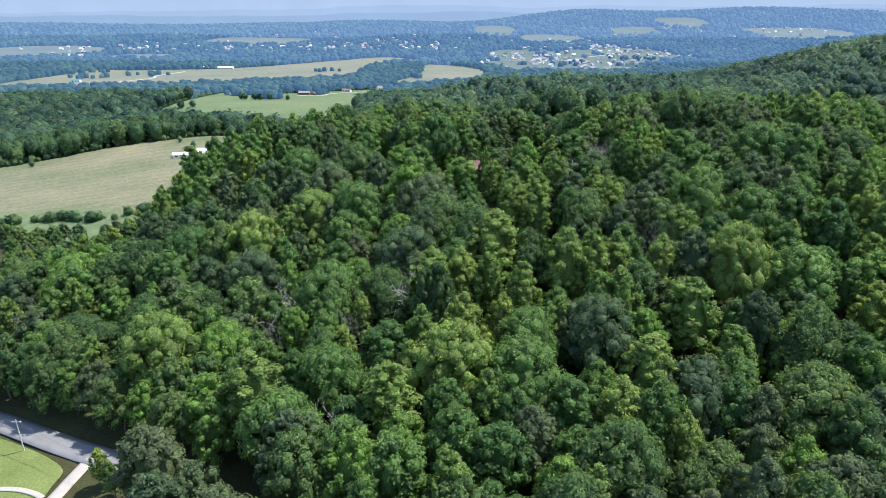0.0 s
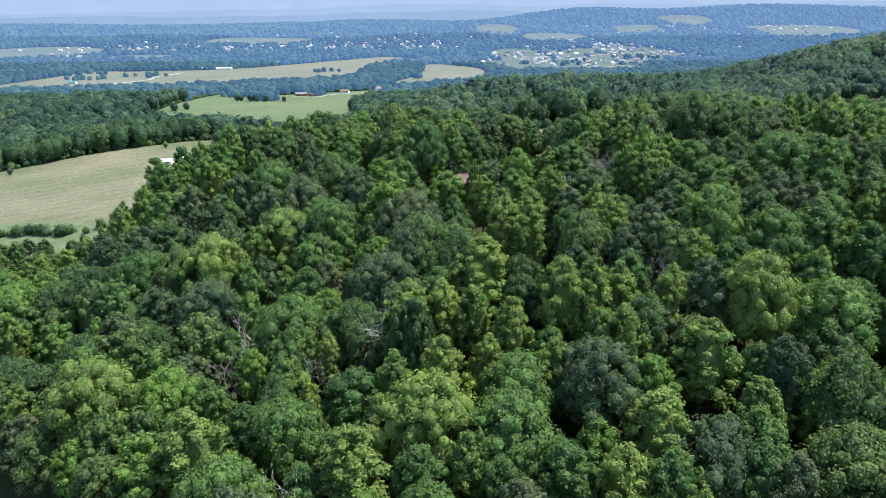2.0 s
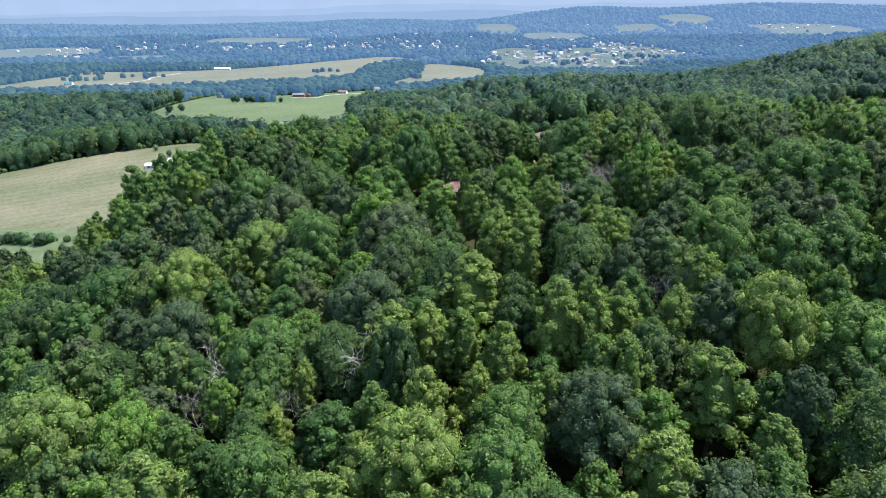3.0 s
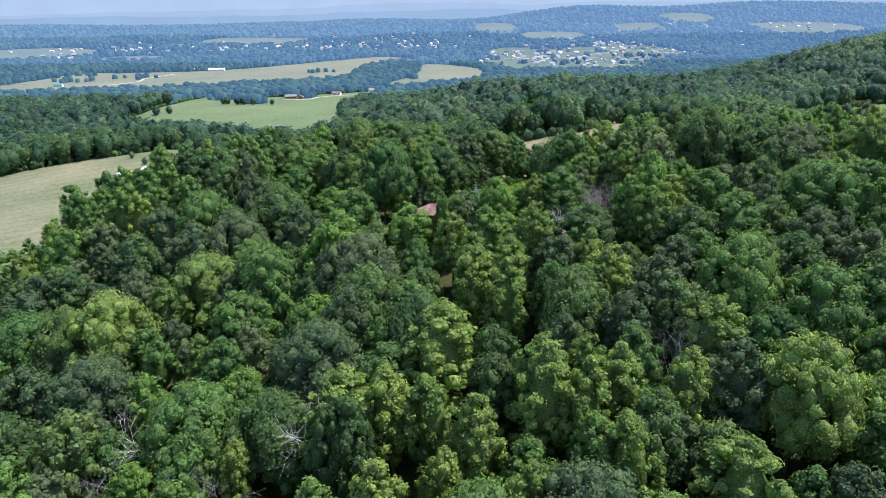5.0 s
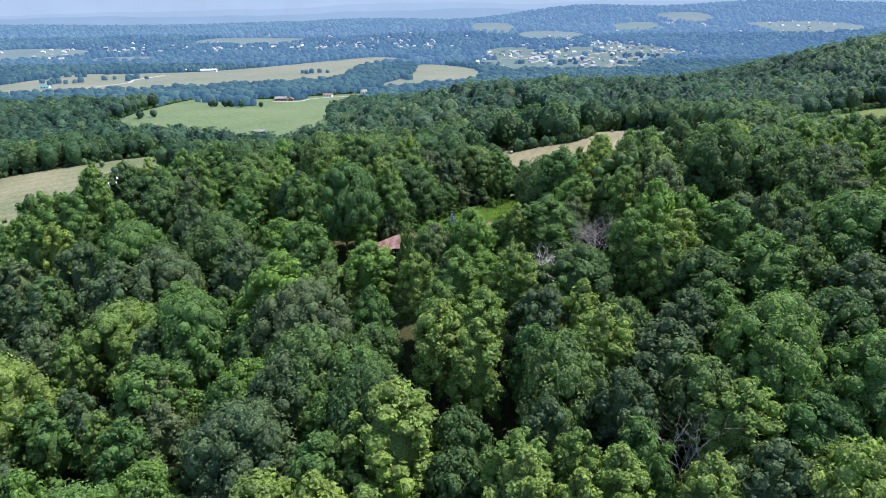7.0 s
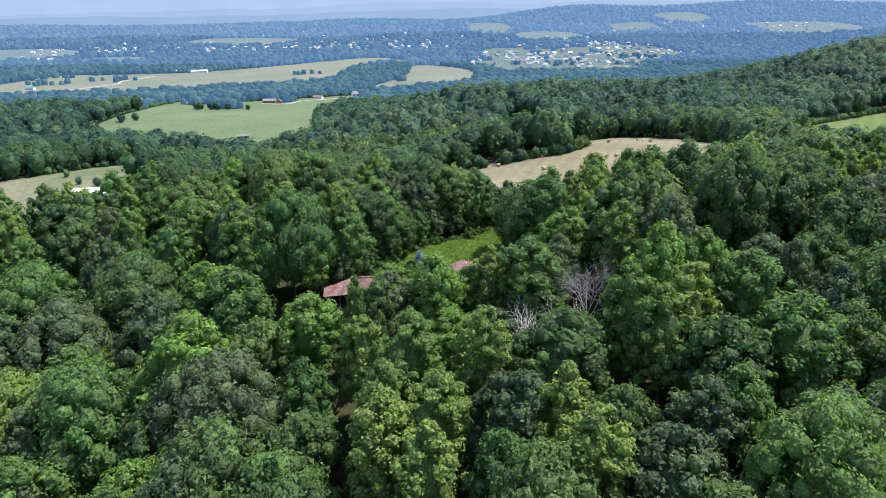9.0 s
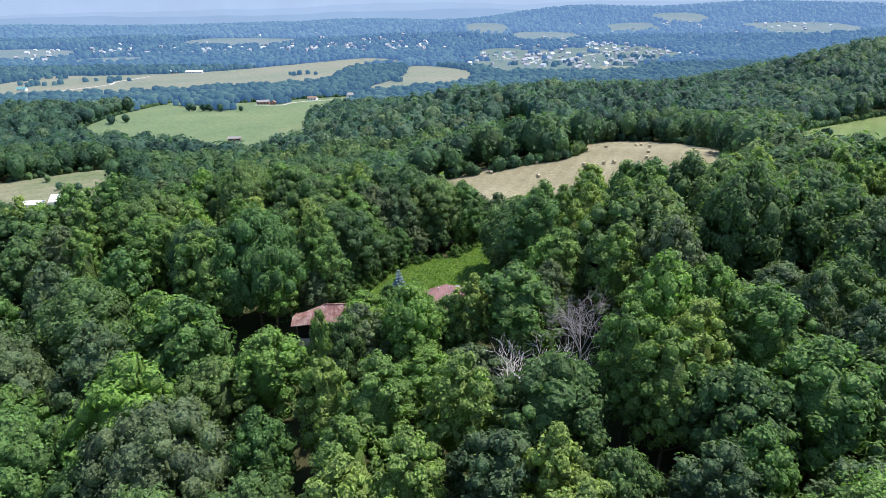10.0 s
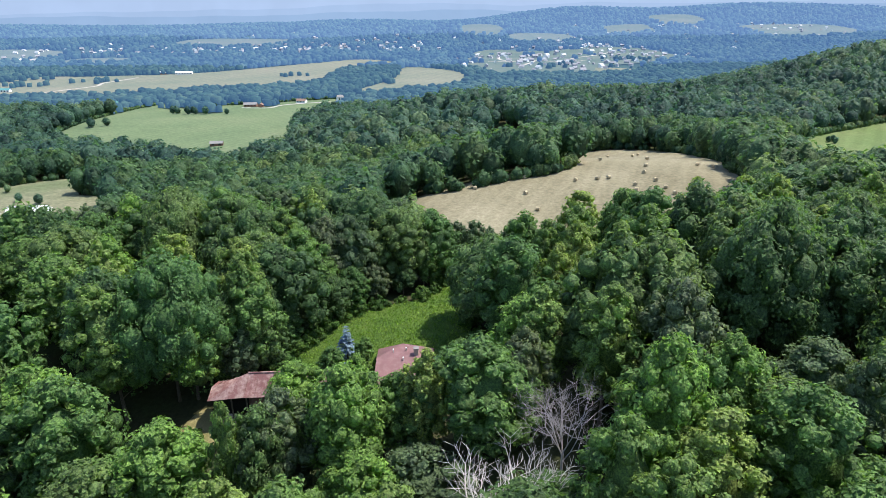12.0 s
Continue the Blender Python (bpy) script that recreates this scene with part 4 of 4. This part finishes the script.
# ---------- the house and the barn in the woods ----------
def window_part(parent, x, y, z, w, h, facing="y"):
    """A framed pane set proud of a wall that faces -y (or -x)."""
    d = 0.06
    bm = bmesh.new()
    for x0, z0, x1, z1 in ((-w / 2 - 0.08, -0.08, w / 2 + 0.08, 0), (-w / 2 - 0.08, h, w / 2 + 0.08, h + 0.08), (-w / 2 - 0.08, 0, -w / 2, h), (w / 2, 0, w / 2 + 0.08, h), (-0.03, 0, 0.03, h)):
        if facing == "y":
            box(bm, x + x0, y - d, z + z0, x + x1, y + 0.02, z + z1)
        else:
            box(bm, x - d, y + x0, z + z0, x + 0.02, y + x1, z + z1)
    f = part("window", bm, WHITE_PAINT, parent, "white window frame")
    bm = bmesh.new()
    if facing == "y":
        box(bm, x - w / 2, y - 0.03, z, x + w / 2, y + 0.01, z + h)
    else:
        box(bm, x - 0.03, y - w / 2, z, x + 0.01, y + w / 2, z + h)
    part("pane", bm, GLASS, f)


def build_house():
    g = 46.2
    root = new("house")
    bm = bmesh.new()
    box(bm, 28.8, 224.6, g - 1.5, 36.8, 235.6, 48.6)
    part("wall", bm, BRICK_WALL, root, "brown weathered siding")
    bm = bmesh.new()
    box(bm, 36.8, 229.0, g - 1.5, 41.5, 235.0, 48.2)
    part("wall", bm, BRICK_WALL, root, "brown side wing")
    # low-pitched main roof, hipped to a point at the back
    v = [(28.2, 224.0, 48.5), (37.3, 224.0, 48.5), (36.6, 230.6, 50.8), (28.5, 230.4, 50.6), (32.4, 233.6, 51.3), (28.2, 236.2, 48.9), (37.3, 236.2, 48.9)]
    roof = part("roof", solid(v, [(0, 1, 2, 3), (3, 2, 4), (3, 4, 5), (4, 2, 6), (4, 6, 5), (0, 3, 5), (1, 6, 2)], 0.16), HOUSE_ROOF, root, "faded dull red roof")
    bm = bmesh.new()
    box(bm, 36.6, 228.4, 48.25, 42.2, 235.6, 48.45, 0.03)
    part("roof", bm, GREY_ROOF, root, "flat grey porch roof")
    for y0, y1, z in ((223.94, 224.06, 48.36),):
        bm = bmesh.new()
        box(bm, 28.1, y0, z - 0.12, 37.4, y1, z + 0.12)
        part("gutter", bm, WHITE_PAINT, root, "white gutter")
    bm = bmesh.new()
    box(bm, 34.2, 230.7, 50.2, 34.9, 231.4, 51.8, 0.04)
    ch = part("chimney", bm, TAN_WALL, root, "pale brick chimney")
    bm = bmesh.new()
    box(bm, 34.12, 230.62, 51.8, 34.98, 231.48, 51.92, 0.03)
    part("cap", bm, GREY_ROOF, ch, "grey chimney cap")
    for x, y, z in ((32.6, 229.9, 50.45), (31.0, 231.6, 50.9), (33.0, 231.9, 51.0), (35.8, 226.0, 49.2)):
        v, f = tubes([((x, y, z), (x, y, z + 0.55), 0.09, 0.09), ((x, y, z + 0.5), (x, y, z + 0.62), 0.16, 0.02)], 8)
        part("vent_pipe", mesh_of("vent_pipe", v, f, WHITE_PAINT), None, root, "white vent pipe")
    for x in (30.4, 33.0, 35.6):
        window_part(root, x, 224.6, g + 0.9, 1.1, 1.1)
    for y in (227.0, 233.0):
        window_part(root, 28.8, y, g + 0.9, 1.1, 1.1, "x")
    for x in (38.2, 40.2):
        window_part(root, x, 229.0, g + 0.8, 1.2, 1.0)
    tagged(root, "old brown house with a faded red roof among trees", "house")


def build_barn():
    root = new("barn")
    g = 43.6
    bm = bmesh.new()
    box(bm, 10.0, 225.0, g - 1.5, 23.0, 229.6, 48.1)
    part("wall", bm, BRICK_WALL, root, "brown board wall")
    # Shade of the open bay is put into this wall's near-black colour.
    bm = bmesh.new()
    box(bm, 5.0, 226.6, g - 1.5, 10.0, 228.6, 47.6)
    part("wall", bm, BAY_SHADE, root, "back wall of the open bay painted near-black for shade")
    for x in (5.3, 7.6, 9.8):
        bm = bmesh.new()
        box(bm, x - 0.09, 224.35, g - 1.5, x + 0.09, 224.53, 47.75)
        part("post", bm, BARK, root)
    bm = bmesh.new()
    box(bm, 5.2, 224.4, g - 0.4, 7.8, 225.2, g + 0.9)
    part("low_wall", bm, TAN_WALL, root, "low pale masonry wall")
    sheets = [
        [(9.6, 224.0, 48.0), (23.4, 224.2, 48.0), (23.4, 226.9, 50.6), (10.0, 226.5, 50.6)],
        [(10.0, 226.5, 50.6), (23.4, 226.9, 50.6), (23.4, 230.2, 48.1), (10.0, 230.0, 48.1)],
        [(4.4, 223.8, 47.6), (9.6, 224.0, 48.0), (10.0, 226.5, 50.6), (4.2, 226.6, 48.2)],
        [(4.2, 226.6, 48.2), (10.0, 226.5, 50.6), (10.0, 230.0, 48.1), (4.4, 229.0, 47.7)],
    ]
    for c in sheets:
        roof = part("roof", solid(c, [(0, 1, 2, 3)], 0.06), BARN_ROOF, root, "rusty red metal roof sheets")
        a, b, cc, d = [Vector(p) for p in c]
        n = max(3, int((b - a).length / 0.75))
        for i in range(n + 1):
            u = i / n
            p, q = a.lerp(b, u) + Vector((0, 0, 0.05)), d.lerp(cc, u) + Vector((0, 0, 0.05))
            v, f = tubes([(p, q, 0.05, 0.05)], 4)
            part("seam", mesh_of("seam", v, f, BARN_ROOF), None, roof)
    v, f = tubes([((9.9, 226.5, 50.66), (23.4, 226.9, 50.66), 0.12, 0.12)], 6)
    part("ridge_cap", mesh_of("ridge_cap", v, f, BARN_ROOF), None, root, "pale rusted ridge cap")
    tagged(root, "long open-sided barn with a rusty red metal roof", "barn")


build_house()
build_barn()


def build_spruce(x, y, tall):
    root = new("blue_spruce")
    root.matrix_world = pose(x, y, height(x, y) - 0.3)
    v, f = tubes([((0, 0, 0), (0, 0, tall * 0.95), 0.16, 0.03)], 6)
    part("trunk", mesh_of("trunk", v, f, BARK), None, root)
    r = np.random.default_rng(3)
    vs, n = [], 0
    for tier in range(13):
        u = tier / 12
        reach = tall * 0.37 * (1 - u) + 0.15
        z = tall * (0.10 + 0.88 * u)
        for j in range(int(15 - 8 * u)):
            w = r.uniform(0, 6.28)
            for k in range(6):
                q = reach * (0.35 + 0.13 * k)
                c = np.array([q * math.cos(w), q * math.sin(w), z - 0.22 * q])
                out = np.array([math.cos(w), math.sin(w), -0.15])
                side = np.array([-math.sin(w), math.cos(w), 0.0]) * r.uniform(0.16, 0.3)
                s = r.uniform(0.24, 0.4)
                vs += [c - out * s, c + side, c + out * s, c - side + (0, 0, 0.06)]
    v = np.array(vs)
    part("crown", mesh_of("crown", v, np.arange(len(v)).reshape(-1, 4), SPRUCE_NEEDLES), None, root, "silver-blue needles")
    tagged(root, "blue spruce with silvery needles behind the barn", "tree")


build_spruce(23.2, 235.6, 7.0)


def build_meadow_grass():
    """Tufts of uncut grass and weeds over the meadow."""
    r = np.random.default_rng(44)
    x, y = r.uniform(12, 48, 9000), r.uniform(218, 276, 9000)
    keep = within(YARD, x, y) & ~((x > 27.8) & (x < 42.5) & (y > 223.5) & (y < 236.5))
    x, y = x[keep], y[keep]
    n = len(x)
    z = ground(x, y) + 0.1
    base = np.stack([x, y, z], -1)
    vs, ts = [], []
    tone = np.clip(0.5 + 0.3 * np.sin(x / 2.1) * np.sin(y / 2.7) + r.normal(0, 0.2, n), 0, 1)
    for k in range(3):
        w = r.uniform(0, 6.28, n)
        side = np.stack([np.cos(w), np.sin(w), np.zeros(n)], -1) * r.uniform(0.10, 0.22, (n, 1))
        tip = np.stack([r.normal(0, 0.25, n), r.normal(0, 0.25, n), r.uniform(0.25, 0.6, n)], -1)
        vs.append(np.stack([base - side, base + side, base + tip], 1).reshape(-1, 3))
        ts.append(np.repeat(tone, 3))
    v = np.concatenate(vs)
    me = mesh_of("meadow_grass", v, np.arange(len(v)).reshape(-1, 3), GRASS_BLADES, np.concatenate(ts))
    tagged(new("meadow_grass", me), "uncut bright green grass and weeds in the meadow", "grass", kind="stuff")


GRASS_BLADES = foliage("meadow_blades", [(0.0, (0.105, 0.195, 0.036)), (0.6, (0.165, 0.270, 0.046)), (1.0, (0.220, 0.310, 0.070))], per_tree=False, leaf=0.15)
build_meadow_grass()


# ---------- dead trees ----------
def branch(seg, p, d, length, radius, level, r, spread):
    bends = 3
    for i in range(bends):
        d = (d + Vector(r.normal(0, 0.13, 3)) + Vector((0, 0, 0.05))).normalized()
        q = p + d * length / bends
        seg.append((p, q, radius * (1 - 0.2 * i), radius * (1 - 0.2 * (i + 1))))
        p = q
        if level > 0:
            for _ in range(2 if i else 1):
                side = Vector(r.normal(0, 1, 3)).cross(d).normalized()
                nd = (d * 0.75 + side * spread * r.uniform(0.7, 1.25)).normalized()
                branch(seg, p, nd, length * r.uniform(0.55, 0.75), radius * 0.5, level - 1, r, spread)


def build_dead_tree(x, y, tall, seed, mat, label, levels=3, spread=0.8, thick=0.22, buried=0.5):
    r = np.random.default_rng(seed)
    root = new("dead_tree")
    root.matrix_world = pose(x, y, height(x, y) - buried)
    v, f = tubes([((0, 0, -0.5), (0, 0, 0.7), thick * 1.7, thick * 1.15), ((0, 0, 0.7), (0.1, 0.1, tall * 0.4), thick * 1.15, thick)], 8)
    part("trunk", mesh_of("trunk", v, f, mat), None, root)
    for i in range(5):
        seg = []
        w = i * 1.257 + r.normal(0, 0.2)
        d = Vector((math.cos(w) * spread, math.sin(w) * spread, 0.75)).normalized()
        branch(seg, Vector((0.1, 0.1, tall * (0.32 + 0.02 * i))), d, tall * 0.34, thick * 0.62, levels, r, 0.75)
        v, f = tubes(seg, 4)
        part("limb", mesh_of("limb", v, f, mat), None, root)
    return tagged(root, label, "dead tree")


WHITE_DEAD = "bare bleached dead tree with spreading pale branches"
GREY_DEAD = "bare grey dead tree with fine upright twigs"
DEAD_TREES = [
    (45, 198, 15.5, 1, DEAD_WOOD, WHITE_DEAD, 3, 1.0, 0.30), (52, 204.5, 15, 2, TWIGS, GREY_DEAD, 3, 0.38, 0.15), (-8, 147, 21, 3, DEAD_WOOD, WHITE_DEAD, 2, 0.5, 0.2),
    (-38.5, 152, 20, 4, DEAD_WOOD, WHITE_DEAD, 2, 0.7, 0.16), (-42, 140, 18, 5, TWIGS, GREY_DEAD, 2, 0.8, 0.14), (-25, 139, 19, 6, TWIGS, GREY_DEAD, 2, 0.7, 0.14),
    (53, 154, 21, 7, TWIGS, GREY_DEAD, 2, 0.4, 0.14), (-23, 104, 20, 8, DEAD_WOOD, WHITE_DEAD, 2, 0.5, 0.16), (79, 125, 18, 9, TWIGS, GREY_DEAD, 2, 0.8, 0.14), (-119, 160, 17, 10, TWIGS, GREY_DEAD, 3, 0.8, 0.2),
]
for x, y, tall, seed, mat, label, levels, spread, thick in DEAD_TREES:
    build_dead_tree(x, y, tall, seed, mat, label, levels, spread, thick, 2.2 if seed == 1 else 0.5)

# ---------- hay bales ----------
def build_bale():
    root = new("hay_bale")
    bm = bmesh.new()
    bmesh.ops.create_cone(bm, cap_ends=True, segments=20, radius1=0.68, radius2=0.68, depth=1.25)
    es = [e for e in bm.edges if abs(e.verts[0].co.z - e.verts[1].co.z) < 0.01]
    bmesh.ops.bevel(bm, geom=es, offset=0.1, segments=2, affect="EDGES")
    bmesh.ops.rotate(bm, matrix=Matrix.Rotation(math.pi / 2, 3, "X"), verts=bm.verts)
    bmesh.ops.translate(bm, vec=(0, 0, 0.66), verts=bm.verts)
    for v in bm.verts:
        v.co += v.normal * 0.03 * math.sin(v.co.x * 9 + v.co.z * 7)
    part("roll", bm, STRAW, root)
    return tagged(root, "round straw-coloured hay bale on the mown field", "hay bale", "hay bales on the field")


BALES = [(105, 401), (123, 456), (131, 442), (125, 403), (118, 383), (114, 372), (140, 388), (145, 385), (115, 362), (116, 354), (69, 360), (71, 378), (52, 373), (88, 368), (96, 368), (100, 368), (107, 359), (106, 354), (110, 345), (117, 348), (71, 345), (145, 478)]
bale = build_bale()
for i, (x, y) in enumerate(BALES):
    m = pose(x, y, height(x, y) + 0.12 + 0.0006 * math.hypot(x, y), 0, 0, (i * 67) % 180)
    if i == 0:
        bale.matrix_basis = m
    else:
        copy_thing(bale, m)


# ---------- farm buildings and houses across the valley ----------
def build_cottage(name, x, y, w, d, h, pitch, wall, roof_mat, turn, label, category="house", windows=3, base=None):
    root = new(name)
    g = (height(x, y) if base is None else base) + 0.0006 * math.hypot(x, y)
    root.matrix_world = pose(x, y, g, 0, 0, turn)
    bm = bmesh.new()
    box(bm, -w / 2, -d / 2, -2, w / 2, d / 2, h)
    r = h + pitch
    for s in (-1, 1):
        vs = [bm.verts.new(p) for p in ((s * w / 2, -d / 2, h), (s * w / 2, d / 2, h), (s * w / 2, 0, r))]
        bm.faces.new(vs)
    part("wall", bm, wall, root)
    e = 0.5
    drop = pitch * e / (d / 2)
    for s in (-1, 1):
        part("roof", solid([(-w / 2 - e, s * (d / 2 + e), h - drop), (w / 2 + e, s * (d / 2 + e), h - drop), (w / 2 + e, 0, r), (-w / 2 - e, 0, r)], [(0, 1, 2, 3)], 0.2), roof_mat, root)
    for i in range(windows):
        wx = (i + 0.5) * w / windows - w / 2
        bm = bmesh.new()
        box(bm, wx - w / windows * 0.2, -d / 2 - 0.06, h * 0.35, wx + w / windows * 0.2, -d / 2 + 0.02, h * 0.8)
        part("window", bm, GLASS, root)
    return tagged(root, label, category)


WHITE_ROOF = plain("white_metal_roof", (0.75, 0.75, 0.75), 0.45, vary=0.06)
build_cottage("white_barn", -172, 458, 18, 10, 2.8, 2.6, WHITE_PAINT, WHITE_ROOF, 8, "long white metal barn beside the dry field", "barn", 2)
build_cottage("shed", -189, 451, 10, 6, 2.4, 1.2, WHITE_PAINT, WHITE_ROOF, 8, "small white shed beside the white barn", "shed", 2)
build_cottage("shed", 163, 381, 9, 6, 3.0, 1.4, TAN_WALL, WHITE_ROOF, 25, "pale shed roof at the edge of the hay field", "shed", 2)
build_cottage("farmhouse", -231, 1077, 18, 10, 3.5, 2.5, BRICK, GREY_ROOF, 5, "brick ranch house above the pasture", "house", 4)
build_cottage("farmhouse", -215, 1073, 10, 8, 3.0, 2.2, BRICK, BROWN_ROOF, 95, "low brick outbuilding beside the ranch house", "house", 2)
build_cottage("farmhouse", -167, 1125, 14, 9, 3.5, 2.5, WHITE_PAINT, BROWN_ROOF, -10, "white house behind the pasture fence", "house", 3)
build_cottage("farmhouse", -437, 1082, 26, 13, 4.5, 4.0, WHITE_PAINT, TEAL_ROOF, 12, "white farmhouse with a teal roof among trees", "house", 5)
build_cottage("farmhouse", -112, 1146, 9, 9, 6.0, 3.0, WHITE_PAINT, GREY_ROOF, 30, "narrow white house at the end of the pasture", "house", 2)
build_cottage("barn", -179, 767, 12, 7, 3.0, 1.6, BRICK_WALL, GREY_ROOF, 10, "small dark open barn at the edge of the pasture", "barn", 2)
build_cottage("farmhouse", -588, 1775, 40, 12, 4.0, 3.0, WHITE_PAINT, WHITE_ROOF, 5, "long pale farm sheds beyond the tan field", "barn", 6)
build_cottage("farmhouse", -640, 1778, 16, 10, 4.0, 3.0, BRICK, WHITE_ROOF, 5, "pale-roofed farm building beyond the tan field", "barn", 3)
build_cottage("farmhouse", -772, 1372, 16, 10, 4.0, 3.0, WHITE_PAINT, TEAL_ROOF, 5, "white house at the edge of the tan field", "house", 3)
build_strip("driveway", [(-240, 1062), (-222, 1058), (-200, 1062), (-190, 1090), (-165, 1112), (-130, 1128), (-118, 1130)], 5.0, CONCRETE, "pale gravel drive along the pasture", 1.0, "driveway")
build_strip("lane", [(-690, 1340), (-678, 1420), (-668, 1500), (-690, 1580), (-670, 1700)], 7.0, CONCRETE, "pale dirt lane across the tan field", 1.4, "lane")

# houses of the village and of the scattered estates beyond it
PALE_WALL = plain("pale_house_wall", (0.60, 0.58, 0.58), 0.8, vary=0.15)
# Bluish greys: far haze painted into the brick and both roof colours.
HAZED_BRICK = plain("hazed_brick", (0.34, 0.35, 0.39), 0.85, vary=0.15)
PALE_ROOF = plain("hazed_pale_roof", (0.46, 0.47, 0.50), 0.8, vary=0.15)
DIM_ROOF = plain("haze_muted_roof", (0.27, 0.27, 0.30), 0.85, vary=0.15)
master = [build_cottage("village_house", 300 + 40 * i, 2150 + 20 * i, 17, 12, 6.5, 5.0, wall, roof_mat, 20 * i, "large " + word + " house in the distant village", "house", 4)
          for i, (wall, roof_mat, word) in enumerate(((PALE_WALL, DIM_ROOF, "pale"), (HAZED_BRICK, DIM_ROOF, "haze-greyed brick"), (WHITE_PAINT, PALE_ROOF, "white")))]
for i, (x, y) in enumerate(sites):
    s = r.uniform(0.5, 0.9)
    copy_thing(master[i % 3], Matrix.LocRotScale((x, y, height(x, y) + 1.2), Euler((0, 0, r.uniform(0, 6.28))), (s, s, s)))
for i in range(3):
    master[i].location.z += 1.0
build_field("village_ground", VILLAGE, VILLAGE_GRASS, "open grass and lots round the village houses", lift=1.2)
for line in ([(190, 2080), (260, 2060), (330, 2080), (400, 2040), (470, 2060)], [(330, 2080), (300, 2000), (270, 1930), (260, 1880)], [(260, 2060), (230, 2150), (240, 2300)], [(400, 2040), (460, 2150), (560, 2250), (650, 2400)]):
    build_strip("village_street", line, 9, CONCRETE, "pale street among the village houses", 3.0, "street")


# ---------- beside the road ----------
def build_pole(x, y, tall):
    root = new("utility_pole")
    root.matrix_world = pose(x, y, height(x, y))
    v, f = tubes([((0, 0, -1), (0, 0, tall), 0.16, 0.11)], 8)
    part("pole", mesh_of("pole", v, f, DEAD_WOOD), None, root, "grey weathered wooden pole")
    bm = bmesh.new()
    box(bm, -1.1, -0.06, tall - 0.7, 1.1, 0.06, tall - 0.55)
    arm = part("crossarm", bm, DEAD_WOOD, root)
    for a in (-0.95, 0.0, 0.95):
        v, f = tubes([((a, 0, tall - 0.56), (a, 0, tall - 0.38), 0.05, 0.03)], 6)
        part("insulator", mesh_of("insulator", v, f, WHITE_PAINT), None, arm, "pale insulator")
    return tagged(root, "grey wooden utility pole beside the road", "utility pole", "utility poles")


POLES = [(-128, 131.5), (-95, 118.6), (-62, 101.5), (-28, 80)]
for x, y in POLES:
    build_pole(x, y, 8.5)
for k, dz in ((0, 8.1), (1, 7.4)):
    for (x0, y0), (x1, y1) in zip(POLES, POLES[1:]):
        a, b = Vector((x0, y0, height(x0, y0) + dz)), Vector((x1, y1, height(x1, y1) + dz))
        pts = [a.lerp(b, i / 10) - Vector((0, 0, 1.0 * 4 * (i / 10) * (1 - i / 10))) for i in range(11)]
        v, f = tubes([(p, q, 0.03, 0.03) for p, q in zip(pts, pts[1:])], 4)
        tagged(new("power_line", mesh_of("power_line", v, f, WIRE)), "thin sagging power line between poles", "cable", "power lines")
